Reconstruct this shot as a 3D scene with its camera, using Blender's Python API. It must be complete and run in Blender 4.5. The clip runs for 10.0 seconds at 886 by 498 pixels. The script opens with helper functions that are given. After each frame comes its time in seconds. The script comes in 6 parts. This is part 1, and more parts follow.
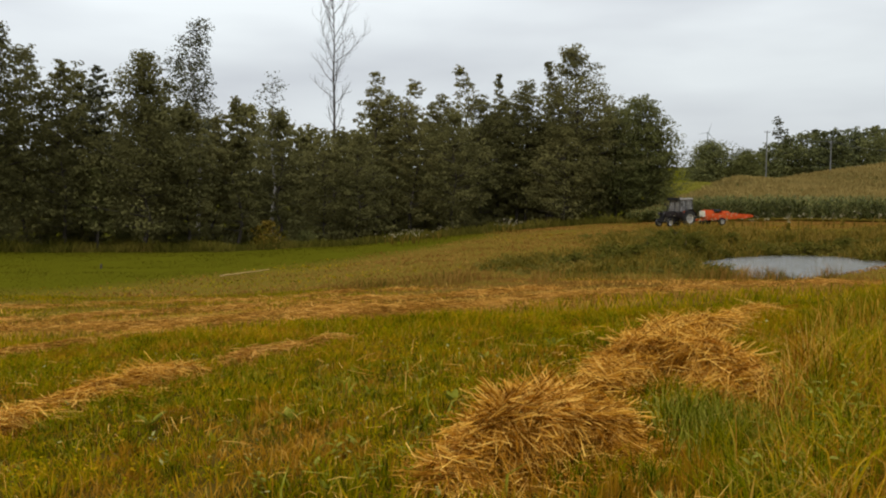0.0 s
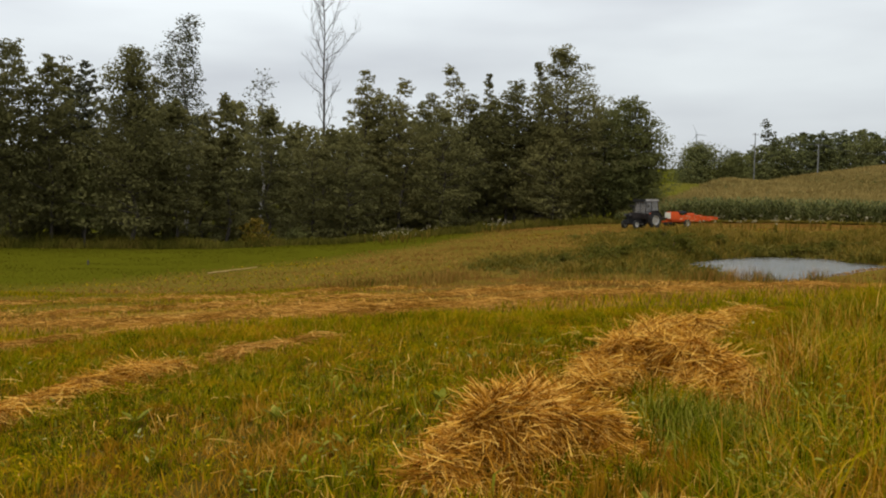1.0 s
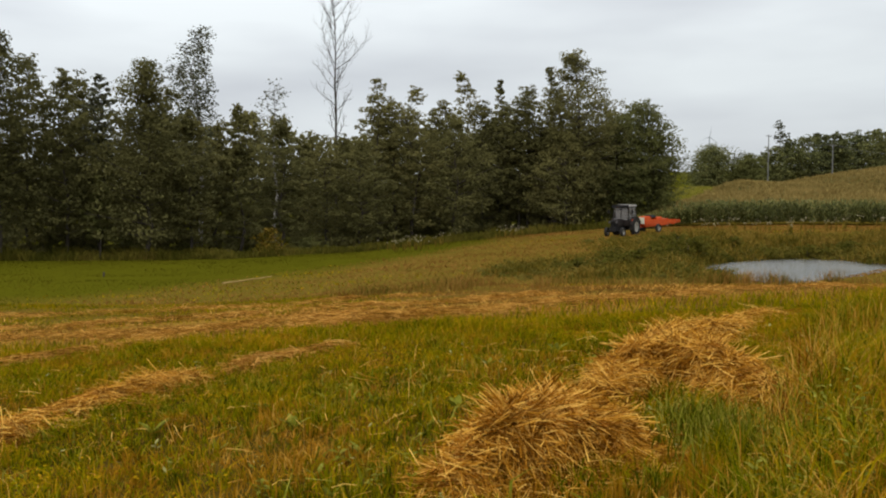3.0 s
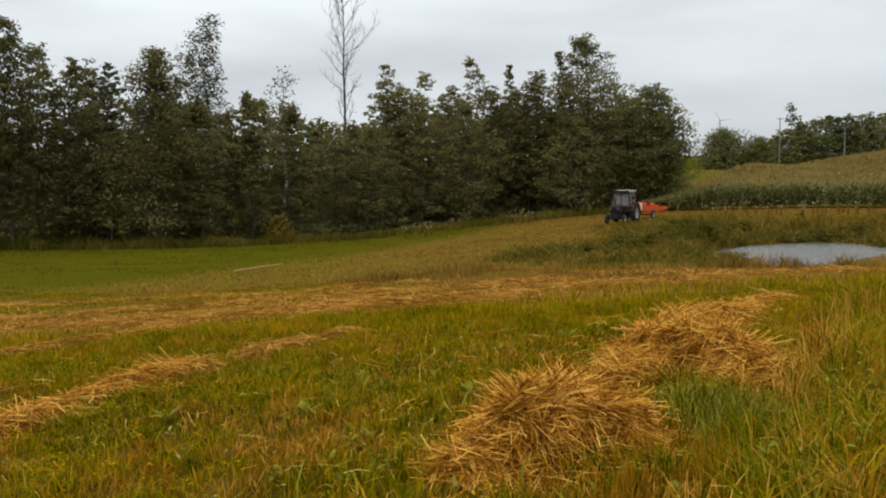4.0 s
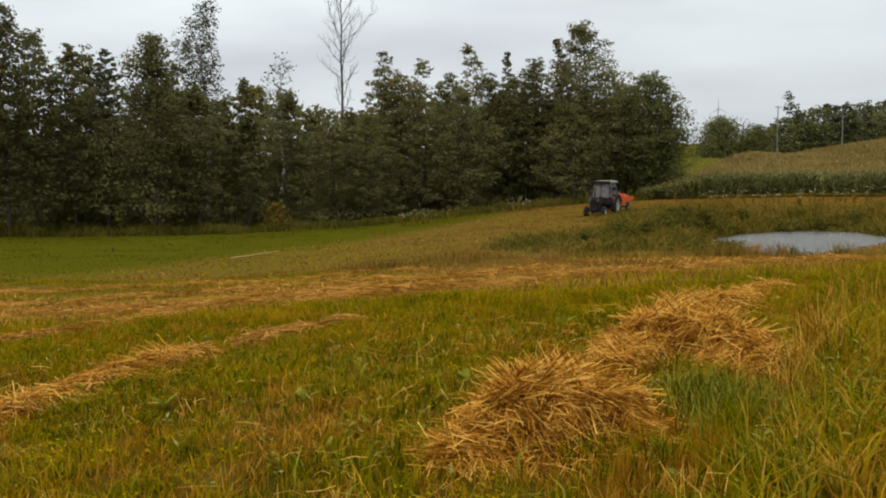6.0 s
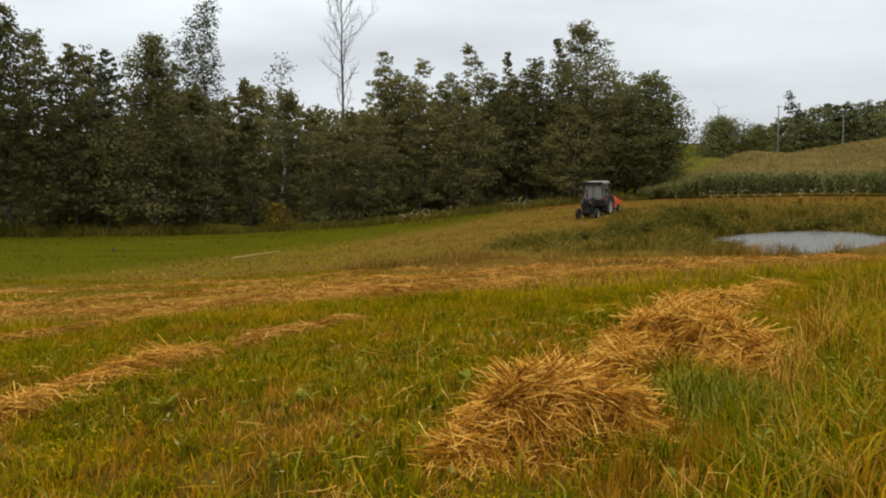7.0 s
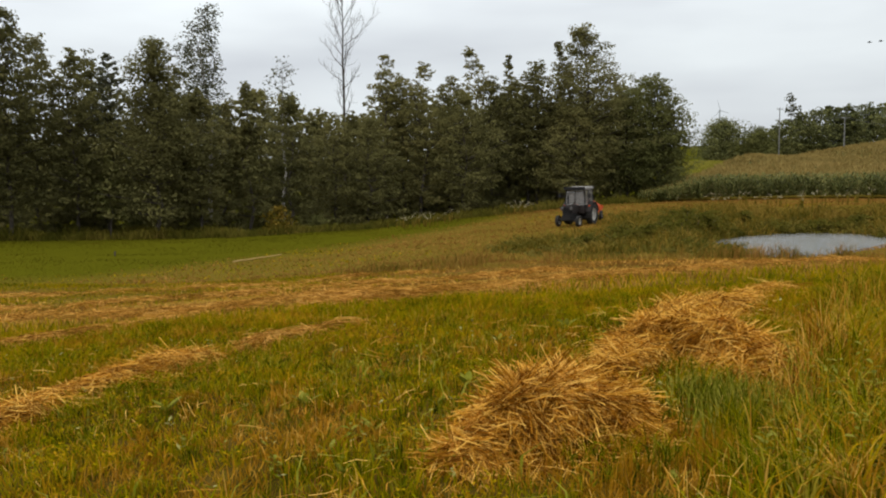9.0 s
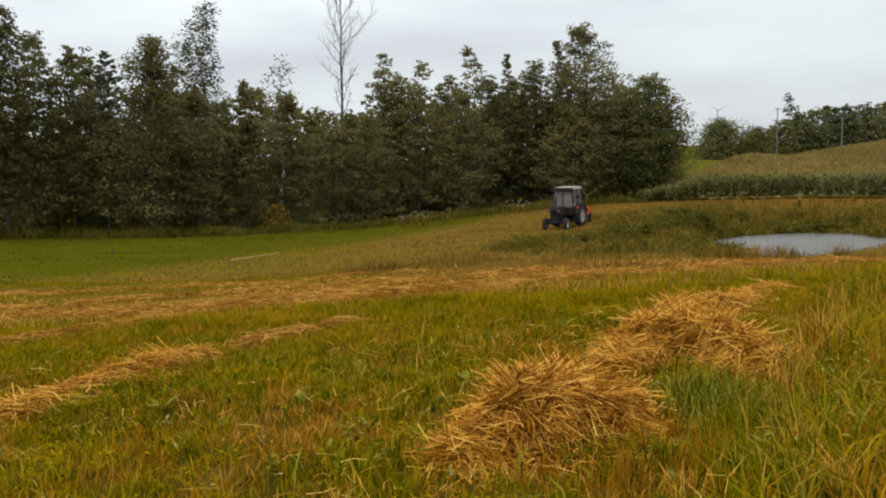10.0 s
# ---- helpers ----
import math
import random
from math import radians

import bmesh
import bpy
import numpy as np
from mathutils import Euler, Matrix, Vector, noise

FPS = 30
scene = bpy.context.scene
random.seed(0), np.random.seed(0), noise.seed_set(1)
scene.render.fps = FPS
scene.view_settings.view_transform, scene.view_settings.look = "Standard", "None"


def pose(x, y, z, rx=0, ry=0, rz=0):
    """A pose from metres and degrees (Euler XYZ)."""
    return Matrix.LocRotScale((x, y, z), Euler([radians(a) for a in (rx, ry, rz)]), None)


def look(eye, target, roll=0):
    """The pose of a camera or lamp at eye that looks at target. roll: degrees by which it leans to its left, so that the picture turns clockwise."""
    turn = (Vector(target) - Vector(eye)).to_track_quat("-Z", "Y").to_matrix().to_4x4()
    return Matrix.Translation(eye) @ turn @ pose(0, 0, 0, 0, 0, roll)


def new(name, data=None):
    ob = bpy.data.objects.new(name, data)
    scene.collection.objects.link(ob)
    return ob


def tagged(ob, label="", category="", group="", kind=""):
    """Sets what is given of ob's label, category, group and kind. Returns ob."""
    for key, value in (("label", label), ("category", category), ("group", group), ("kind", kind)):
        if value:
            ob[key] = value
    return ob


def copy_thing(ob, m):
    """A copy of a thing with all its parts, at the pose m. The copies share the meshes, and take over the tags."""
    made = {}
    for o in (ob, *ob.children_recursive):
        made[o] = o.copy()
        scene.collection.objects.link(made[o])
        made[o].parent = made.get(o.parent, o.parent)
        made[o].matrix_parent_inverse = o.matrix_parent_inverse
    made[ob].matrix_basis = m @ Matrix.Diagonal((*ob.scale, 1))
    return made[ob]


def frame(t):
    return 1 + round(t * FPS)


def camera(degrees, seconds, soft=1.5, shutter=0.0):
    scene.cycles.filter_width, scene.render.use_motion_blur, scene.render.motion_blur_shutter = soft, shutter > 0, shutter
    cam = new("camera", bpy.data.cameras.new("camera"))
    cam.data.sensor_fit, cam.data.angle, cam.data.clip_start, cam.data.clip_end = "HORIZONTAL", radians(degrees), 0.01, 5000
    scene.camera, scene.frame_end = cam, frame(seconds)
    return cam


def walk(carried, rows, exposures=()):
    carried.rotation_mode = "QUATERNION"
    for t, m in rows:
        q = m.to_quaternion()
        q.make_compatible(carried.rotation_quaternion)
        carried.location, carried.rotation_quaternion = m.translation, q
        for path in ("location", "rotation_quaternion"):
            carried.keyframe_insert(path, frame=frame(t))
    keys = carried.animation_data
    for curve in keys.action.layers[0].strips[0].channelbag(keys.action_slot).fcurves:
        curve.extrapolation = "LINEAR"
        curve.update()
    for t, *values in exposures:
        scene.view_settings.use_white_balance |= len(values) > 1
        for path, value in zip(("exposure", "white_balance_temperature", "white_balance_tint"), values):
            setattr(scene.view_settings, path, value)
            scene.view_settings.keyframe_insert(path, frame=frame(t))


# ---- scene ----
cam = camera(53.9, 10.0, soft=2.0)
EYE = (0.0, 0.0, 1.6)
TURNS = [
    (0.0, -0.592, -2.895, -0.706),
    (0.5, -0.746, -3.115, -0.950),
    (1.0, -1.305, -2.937, -1.241),
    (1.5, -0.802, -2.747, -0.674),
    (2.0, -0.826, -2.736, -0.639),
    (2.5, -0.796, -2.552, -0.591),
    (3.0, -0.459, -2.504, -0.349),
    (4.5, 0.271, -3.840, 0.185),
    (5.0, 0.037, -3.921, 0.068),
    (5.5, 0.001, -4.210, -0.035),
    (7.0, 0.055, -4.235, 0.015),
    (7.5, 0.013, -4.186, -0.140),
    (8.0, 0.409, -4.027, 0.077),
    (8.5, 0.313, -4.053, 0.033),
    (9.0, 0.134, -4.035, 0.145),
    (9.5, 0.024, -4.179, 0.067),
    (10.0, 0.000, -4.100, 0.000),
]
walk(cam, [(t, pose(*EYE, 90 + p, r, y)) for t, y, p, r in TURNS],
     [(0.0, 0.0), (3.2, 0.0), (4.5, -0.02), (5.7, -0.02), (6.8, 0.09), (10.0, 0.09)])

# ---- light: an overcast afternoon ----
SUN_ELEVATION, SUN_AZIMUTH = radians(42), radians(-70)


def make_world():
    world = bpy.data.worlds.new("overcast_sky")
    world.use_nodes = True
    scene.world = world
    nt = world.node_tree
    nt.nodes.clear()
    n, link = nt.nodes.new, nt.links.new
    sky = n("ShaderNodeTexSky")
    sky.sky_type, sky.sun_disc = "NISHITA", False
    sky.sun_elevation, sky.sun_rotation = SUN_ELEVATION, SUN_AZIMUTH
    coord = n("ShaderNodeTexCoord")
    # clouds stretched along the horizon
    stretch = n("ShaderNodeMapping")
    stretch.inputs["Scale"].default_value = (1.6, 1.6, 7.0)
    stretch.inputs["Rotation"].default_value = (0.0, radians(-7), 0.3)
    link(coord.outputs["Generated"], stretch.inputs["Vector"])
    cloud = n("ShaderNodeTexNoise")
    cloud.inputs["Scale"].default_value = 1.5
    cloud.inputs["Detail"].default_value = 4.0
    cloud.inputs["Roughness"].default_value = 0.45
    link(stretch.outputs["Vector"], cloud.inputs["Vector"])
    tone = n("ShaderNodeValToRGB")
    tone.color_ramp.elements[0].position, tone.color_ramp.elements[0].color = 0.34, (0.63, 0.66, 0.70, 1)
    tone.color_ramp.elements[1].position, tone.color_ramp.elements[1].color = 0.64, (0.86, 0.91, 0.93, 1)
    link(cloud.outputs["Fac"], tone.inputs["Fac"])
    # an overcast sky is brighter towards the zenith
    split = n("ShaderNodeSeparateXYZ")
    link(coord.outputs["Generated"], split.inputs["Vector"])
    rise = n("ShaderNodeMapRange")
    rise.inputs["From Min"].default_value, rise.inputs["From Max"].default_value = 0.15, 1.0
    rise.inputs["To Min"].default_value, rise.inputs["To Max"].default_value = 1.0, 2.4
    link(split.outputs["Z"], rise.inputs["Value"])
    side = n("ShaderNodeMapRange")
    side.inputs["From Min"].default_value, side.inputs["From Max"].default_value = -0.5, 0.5
    side.inputs["To Min"].default_value, side.inputs["To Max"].default_value = 1.03, 0.92
    link(split.outputs["X"], side.inputs["Value"])
    cover = n("ShaderNodeMath")
    cover.operation = "MULTIPLY"
    link(rise.outputs["Result"], cover.inputs[0])
    link(side.outputs["Result"], cover.inputs[1])
    bright = n("ShaderNodeVectorMath")
    bright.operation = "SCALE"
    link(tone.outputs["Color"], bright.inputs[0])
    link(cover.outputs[0], bright.inputs["Scale"])
    clear = n("ShaderNodeVectorMath")
    clear.operation = "SCALE"
    clear.inputs["Scale"].default_value = 0.1
    link(sky.outputs["Color"], clear.inputs[0])
    mix = n("ShaderNodeMix")
    mix.data_type = "RGBA"
    mix.inputs["Factor"].default_value = 0.92
    link(clear.outputs["Vector"], mix.inputs["A"])
    link(bright.outputs["Vector"], mix.inputs["B"])
    back = n("ShaderNodeBackground")
    back.inputs["Strength"].default_value = 1.0
    link(mix.outputs["Result"], back.inputs["Color"])
    out = n("ShaderNodeOutputWorld")
    link(back.outputs["Background"], out.inputs["Surface"])


make_world()
sun_data = bpy.data.lights.new("sun", "SUN")
sun_data.energy, sun_data.angle, sun_data.color = 0.9, radians(25), (1.0, 0.93, 0.82)
sun = new("sun", sun_data)
sun.matrix_world = look((-40, -20, 60), (0, 25, 0))


# ---- materials ----
def shader(name, colours, rough=0.8, scale=6.0, fine=60.0, bump=0.3, metal=0.0, spec=0.3, through_light=0.0, island=0.0, objects=0.0, lift=0.0):
    """A surface with colour variation at two scales and fine relief. island and objects: how far single blades or things differ. lift: how far leaves shade as one lit from above."""
    m = bpy.data.materials.new(name)
    m.use_nodes = True
    nt = m.node_tree
    n, link = nt.nodes.new, nt.links.new
    b = nt.nodes["Principled BSDF"]
    b.inputs["Roughness"].default_value, b.inputs["Metallic"].default_value = rough, metal
    b.inputs["Specular IOR Level"].default_value = spec
    coord = n("ShaderNodeTexCoord")
    big, small = n("ShaderNodeTexNoise"), n("ShaderNodeTexNoise")
    big.inputs["Scale"].default_value, big.inputs["Detail"].default_value = scale, 3
    small.inputs["Scale"].default_value, small.inputs["Detail"].default_value = fine, 2
    for t in (big, small):
        link(coord.outputs["Object"], t.inputs["Vector"])
    fac = n("ShaderNodeMath")
    fac.operation = "MULTIPLY_ADD"
    fac.inputs[1].default_value = 0.45
    link(small.outputs["Fac"], fac.inputs[0])
    part_big = n("ShaderNodeMath")
    part_big.operation = "MULTIPLY"
    part_big.inputs[1].default_value = 0.55
    link(big.outputs["Fac"], part_big.inputs[0])
    link(part_big.outputs[0], fac.inputs[2])
    value = fac.outputs[0]
    for amount, node, socket in ((island, "ShaderNodeNewGeometry", "Random Per Island"), (objects, "ShaderNodeObjectInfo", "Random")):
        if amount:
            src, off, add = n(node), n("ShaderNodeMath"), n("ShaderNodeMath")
            off.operation, off.inputs[1].default_value, off.inputs[2].default_value = "MULTIPLY_ADD", amount, -amount / 2
            link(src.outputs[socket], off.inputs[0])
            link(value, add.inputs[0])
            link(off.outputs[0], add.inputs[1])
            value = add.outputs[0]
    ramp = n("ShaderNodeValToRGB")
    e = ramp.color_ramp.elements
    while len(e) < len(colours):
        e.new(0.5)
    for i, c in enumerate(colours):
        e[i].position = 0.28 + 0.44 * i / max(1, len(colours) - 1)
        e[i].color = (*c, 1)
    link(value, ramp.inputs["Fac"])
    link(ramp.outputs["Color"], b.inputs["Base Color"])
    if bump:
        bm_ = n("ShaderNodeBump")
        bm_.inputs["Strength"].default_value, bm_.inputs["Distance"].default_value = bump, 0.02
        link(fac.outputs[0], bm_.inputs["Height"])
        link(bm_.outputs["Normal"], b.inputs["Normal"])
    if lift:
        geo, lean, add = n("ShaderNodeNewGeometry"), n("ShaderNodeVectorMath"), n("ShaderNodeVectorMath")
        lean.operation, lean.inputs["Scale"].default_value = "SCALE", 1 - lift
        link(geo.outputs["Normal"], lean.inputs[0])
        add.inputs[1].default_value = (0, 0, lift)
        link(lean.outputs["Vector"], add.inputs[0])
        link(add.outputs["Vector"], b.inputs["Normal"])
    if through_light:
        tr, mx = n("ShaderNodeBsdfTranslucent"), n("ShaderNodeMixShader")
        mx.inputs["Fac"].default_value = through_light
        link(ramp.outputs["Color"], tr.inputs["Color"])
        link(b.outputs["BSDF"], mx.inputs[1])
        link(tr.outputs["BSDF"], mx.inputs[2])
        link(mx.outputs["Shader"], nt.nodes["Material Output"].inputs["Surface"])
    return m


def field_shader():
    """Meadow soil and thatch, with green turf on the regrown strip before the wood."""
    # dark soil, toned down further to paint in shade between the blades
    m = shader("meadow_ground", [(0.030, 0.021, 0.003), (0.078, 0.049, 0.007), (0.145, 0.086, 0.016)], 0.95, 0.22, 2.6, 0.6, spec=0.0)
    nt = m.node_tree
    n, link = nt.nodes.new, nt.links.new
    b = nt.nodes["Principled BSDF"]
    soil = b.inputs["Base Color"].links[0].from_socket
    coord, split = n("ShaderNodeTexCoord"), n("ShaderNodeSeparateXYZ")
    link(coord.outputs["Object"], split.inputs[0])
    side = n("ShaderNodeMath")
    side.operation, side.inputs[1].default_value = "MAXIMUM", -17.0
    link(split.outputs["X"], side.inputs[0])
    edge = n("ShaderNodeMath")
    edge.operation, edge.inputs[1].default_value = "MULTIPLY_ADD", -1.9
    link(side.outputs[0], edge.inputs[0])
    link(split.outputs["Y"], edge.inputs[2])
    step = n("ShaderNodeMapRange")
    step.inputs["From Min"].default_value, step.inputs["From Max"].default_value = 32.3 + 31.5, 32.3 + 40.0
    link(edge.outputs[0], step.inputs["Value"])
    turf = n("ShaderNodeMix")
    turf.data_type = "RGBA"
    turf.inputs[7].default_value = (0.072, 0.068, 0.004, 1)
    link(step.outputs[0], turf.inputs[0])
    # the mown stretch runs across the slope and bends away to one side
    right = n("ShaderNodeMath")
    right.operation, right.inputs[1].default_value = "MAXIMUM", 2.5
    link(split.outputs["X"], right.inputs[0])
    reach = n("ShaderNodeMath")
    reach.operation, reach.inputs[1].default_value = "MULTIPLY_ADD", -0.5
    link(right.outputs[0], reach.inputs[0])
    link(split.outputs["Y"], reach.inputs[2])
    patch = n("ShaderNodeTexNoise")
    patch.inputs["Scale"].default_value, patch.inputs["Detail"].default_value = 0.8, 4
    link(coord.outputs["Object"], patch.inputs["Vector"])
    wobble = n("ShaderNodeMath")
    wobble.operation, wobble.inputs[1].default_value = "MULTIPLY_ADD", 4.0
    link(patch.outputs["Fac"], wobble.inputs[0])
    link(reach.outputs[0], wobble.inputs[2])
    # beyond it the stubble breaks up into long olive streaks
    long = n("ShaderNodeMapping")
    long.inputs["Scale"].default_value = (0.3, 1.0, 1.0)
    link(coord.outputs["Object"], long.inputs["Vector"])
    streak = n("ShaderNodeTexNoise")
    streak.inputs["Scale"].default_value, streak.inputs["Detail"].default_value = 0.55, 4
    link(long.outputs["Vector"], streak.inputs["Vector"])
    torn = n("ShaderNodeMath")
    torn.operation, torn.inputs[1].default_value = "MULTIPLY_ADD", 16.0
    link(streak.outputs["Fac"], torn.inputs[0])
    link(reach.outputs[0], torn.inputs[2])
    last = soil
    for shift, start, end, colour in ((wobble, 13.6, 15.0, (0.245, 0.135, 0.022, 1)), (torn, 25.5, 28.5, (0.122, 0.084, 0.012, 1))):
        ramp, mix = n("ShaderNodeMapRange"), n("ShaderNodeMix")
        ramp.inputs["From Min"].default_value, ramp.inputs["From Max"].default_value = start, end
        link(shift.outputs[0], ramp.inputs["Value"])
        mix.data_type = "RGBA"
        mix.inputs[7].default_value = colour
        link(ramp.outputs[0], mix.inputs[0])
        link(last, mix.inputs[6])
        last = mix.outputs[2]
    link(last, turf.inputs[6])
    link(turf.outputs[2], b.inputs["Base Color"])
    return m


GROUND = field_shader()
GRASS = shader("grass", [(0.056, 0.066, 0.0008), (0.152, 0.142, 0.0012), (0.275, 0.203, 0.002), (0.43, 0.235, 0.008)], 0.85, 0.7, 2.2, 0, spec=0.0, through_light=0.22, island=0.36)
LUSH = shader("lush_grass", [(0.028, 0.037, 0.001), (0.112, 0.124, 0.002), (0.212, 0.196, 0.006), (0.36, 0.285, 0.025)], 0.8, 0.9, 3.0, 0, spec=0.0, through_light=0.22, island=0.55)
DRY = shader("dry_grass", [(0.16, 0.082, 0.003), (0.29, 0.145, 0.006), (0.40, 0.19, 0.012), (0.56, 0.32, 0.05)], 0.85, 0.9, 3.0, 0, spec=0.0, through_light=0.25, island=0.38)
MOWN = shader("mown_grass", [(0.108, 0.057, 0.011), (0.198, 0.099, 0.020), (0.275, 0.138, 0.031), (0.37, 0.20, 0.053)], 0.85, 0.3, 1.6, 0, spec=0.0, through_light=0.25, island=0.16)
SWATH = shader("swath_hay", [(0.15, 0.0646, 0.007), (0.33, 0.1539, 0.02), (0.5, 0.2489, 0.042), (0.66, 0.361, 0.085)], 0.8, 0.8, 4.0, 0, spec=0.02, through_light=0.2, island=0.5)
PASTURE = shader("pasture", [(0.16, 0.152, 0.02), (0.22, 0.196, 0.03), (0.28, 0.23, 0.048)], 0.85, 0.08, 0.5, 0, spec=0.0, through_light=0.25, island=0.25)
SILVER = shader("pale_grass", [(0.06, 0.066, 0.003), (0.13, 0.132, 0.007), (0.21, 0.20, 0.016), (0.31, 0.28, 0.04)], 0.8, 2.0, 9.0, 0, spec=0.0, through_light=0.2, island=0.6)
HERB = shader("small_herbs", [(0.08, 0.09, 0.004), (0.14, 0.14, 0.010), (0.22, 0.20, 0.03), (0.36, 0.33, 0.12)], 0.9, 2.0, 9.0, 0, spec=0.0, through_light=0.3, island=0.5)
FRESH = shader("fresh_grass", [(0.05424, 0.0522, 0.0036), (0.09441, 0.0837, 0.006), (0.1507, 0.1125, 0.0108)], 0.8, 0.1, 0.6, 0, spec=0.0, through_light=0.3, island=0.2)
WEED = shader("bank_weeds", [(0.05227, 0.04446, 0.0045), (0.121, 0.09271, 0.0108), (0.2178, 0.1419, 0.0216), (0.3098, 0.1939, 0.045)], 0.8, 0.35, 1.4, 0, spec=0.03, through_light=0.3, island=0.24)
BANKLEAF = shader("bank_leaves", [(0.03562, 0.0353, 0.0045), (0.07479, 0.06974, 0.009), (0.1265, 0.1025, 0.0162), (0.187, 0.1308, 0.0306)], 0.8, 0.22, 0.9, 0, spec=0.02, through_light=0.3, island=0.10, lift=0.35)
HAY = shader("hay", [(0.14, 0.049, 0.003), (0.365, 0.148, 0.009), (0.59, 0.275, 0.025), (0.80, 0.47, 0.10)], 0.75, 2.0, 9.0, 0, spec=0.04, through_light=0.2, island=0.65)
STRAW = shader("pale_straw", [(0.38, 0.165, 0.014), (0.58, 0.285, 0.03), (0.76, 0.44, 0.08)], 0.7, 3.0, 12.0, 0, spec=0.08, through_light=0.15, island=0.6)
SWATHBED = shader("swath_bed", [(0.07, 0.036, 0.005), (0.15, 0.078, 0.012), (0.26, 0.14, 0.024)], 0.9, 1.5, 9.0, 0.8, spec=0.0)
# hay coloured dark, standing in for the shade between the straws
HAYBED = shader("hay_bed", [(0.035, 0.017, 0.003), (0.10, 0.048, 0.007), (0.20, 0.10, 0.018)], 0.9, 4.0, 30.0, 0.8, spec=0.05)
LEAF = shader("alder_leaves", [(0.09027, 0.0843, 0.02957), (0.1459, 0.1318, 0.04541), (0.2064, 0.1783, 0.06125)], 0.7, 0.25, 0.8, 0, spec=0.02, through_light=0.45, island=0.06, objects=0.26, lift=0.5)
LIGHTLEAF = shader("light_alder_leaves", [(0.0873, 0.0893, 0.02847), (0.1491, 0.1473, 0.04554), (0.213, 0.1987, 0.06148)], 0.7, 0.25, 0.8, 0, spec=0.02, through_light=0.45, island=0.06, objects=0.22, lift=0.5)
BIRCHLEAF = shader("birch_leaves", [(0.045, 0.048, 0.022), (0.085, 0.085, 0.038), (0.13, 0.125, 0.055)], 0.55, 0.2, 1.2, 0, spec=0.25, through_light=0.2, island=0.35)
FARLEAF = shader("far_wood_leaves", [(0.066, 0.072, 0.03), (0.125, 0.13, 0.045), (0.20, 0.19, 0.06)], 0.65, 0.06, 0.5, 0, spec=0.08, through_light=0.35, island=0.35, objects=0.2)
BARK = shader("bark", [(0.03, 0.025, 0.02), (0.07, 0.058, 0.045), (0.12, 0.10, 0.08)], 0.9, 3.0, 20.0, 0.5, spec=0.15)
PALEBARK = shader("pale_bark", [(0.10, 0.085, 0.075), (0.22, 0.20, 0.18), (0.36, 0.34, 0.31)], 0.85, 2.0, 14.0, 0.3, spec=0.2)
MAIZELEAF = shader("maize_leaves", [(0.060, 0.068, 0.018), (0.125, 0.128, 0.032), (0.23, 0.205, 0.065)], 0.7, 0.1, 1.0, 0, spec=0.08, through_light=0.3, island=0.4)
TASSEL = shader("maize_tassels", [(0.17, 0.125, 0.038), (0.235, 0.165, 0.05), (0.30, 0.21, 0.07)], 0.85, 0.05, 0.6, 0, spec=0.05, through_light=0.1, island=0.2)
DOCK = shader("dock_leaves", [(0.11, 0.112, 0.006), (0.19, 0.186, 0.014), (0.31, 0.285, 0.045)], 0.7, 9.0, 60.0, 0.2, spec=0.05, through_light=0.3, objects=0.3)
PETAL = shader("white_umbels", [(0.24, 0.1932, 0.105), (0.4, 0.3404, 0.21), (0.58, 0.506, 0.3375)], 0.8, 3.0, 30.0, 0, spec=0.1, through_light=0.2, island=0.4)
TIMBER = shader("weathered_timber", [(0.26, 0.17, 0.06), (0.36, 0.24, 0.09), (0.46, 0.32, 0.13)], 0.95, 5.0, 60.0, 0.4, spec=0.0)
CONCRETE = shader("pole_concrete", [(0.12, 0.115, 0.11), (0.18, 0.175, 0.165), (0.25, 0.245, 0.235)], 0.9, 2.0, 25.0, 0.3, spec=0.1)
WIRE = shader("wire", [(0.10, 0.10, 0.11), (0.16, 0.16, 0.17)], 0.5, 2.0, 20.0, 0, metal=0.6)
TURBINE = shader("turbine_white", [(0.38, 0.40, 0.43), (0.46, 0.48, 0.51)], 0.5, 0.2, 2.0, 0, spec=0.4)
BLUE = shader("faded_dark_paint", [(0.011, 0.008, 0.007), (0.021, 0.0155, 0.0135), (0.040, 0.031, 0.027)], 0.6, 3.0, 30.0, 0.1, spec=0.18)
BLACK = shader("greasy_black_iron", [(0.006, 0.006, 0.006), (0.014, 0.013, 0.013), (0.03, 0.026, 0.024)], 0.7, 5.0, 40.0, 0.2, spec=0.2)
RUBBER = shader("dusty_rubber", [(0.012, 0.012, 0.012), (0.025, 0.023, 0.021), (0.05, 0.045, 0.038)], 0.85, 4.0, 40.0, 0.3, spec=0.2)
RIM = shader("pale_rim_paint", [(0.26, 0.24, 0.21), (0.36, 0.34, 0.30), (0.46, 0.44, 0.40)], 0.6, 6.0, 50.0, 0.1, spec=0.3)
ROOF = shader("cab_roof_paint", [(0.22, 0.20, 0.175), (0.31, 0.28, 0.25), (0.42, 0.39, 0.35)], 0.7, 3.0, 30.0, 0.1, spec=0.15)
ORANGE = shader("baler_orange_paint", [(0.36, 0.045, 0.006), (0.58, 0.075, 0.010), (0.70, 0.12, 0.02)], 0.6, 2.0, 25.0, 0.1, spec=0.2)
CREAM = shader("cream_panel", [(0.55, 0.50, 0.36), (0.70, 0.66, 0.52), (0.78, 0.75, 0.64)], 0.5, 3.0, 30.0, 0.1, spec=0.4)
LAMP = shader("lamp_glass", [(0.06, 0.06, 0.064), (0.12, 0.11, 0.108)], 0.15, 8.0, 60.0, 0, spec=0.5)
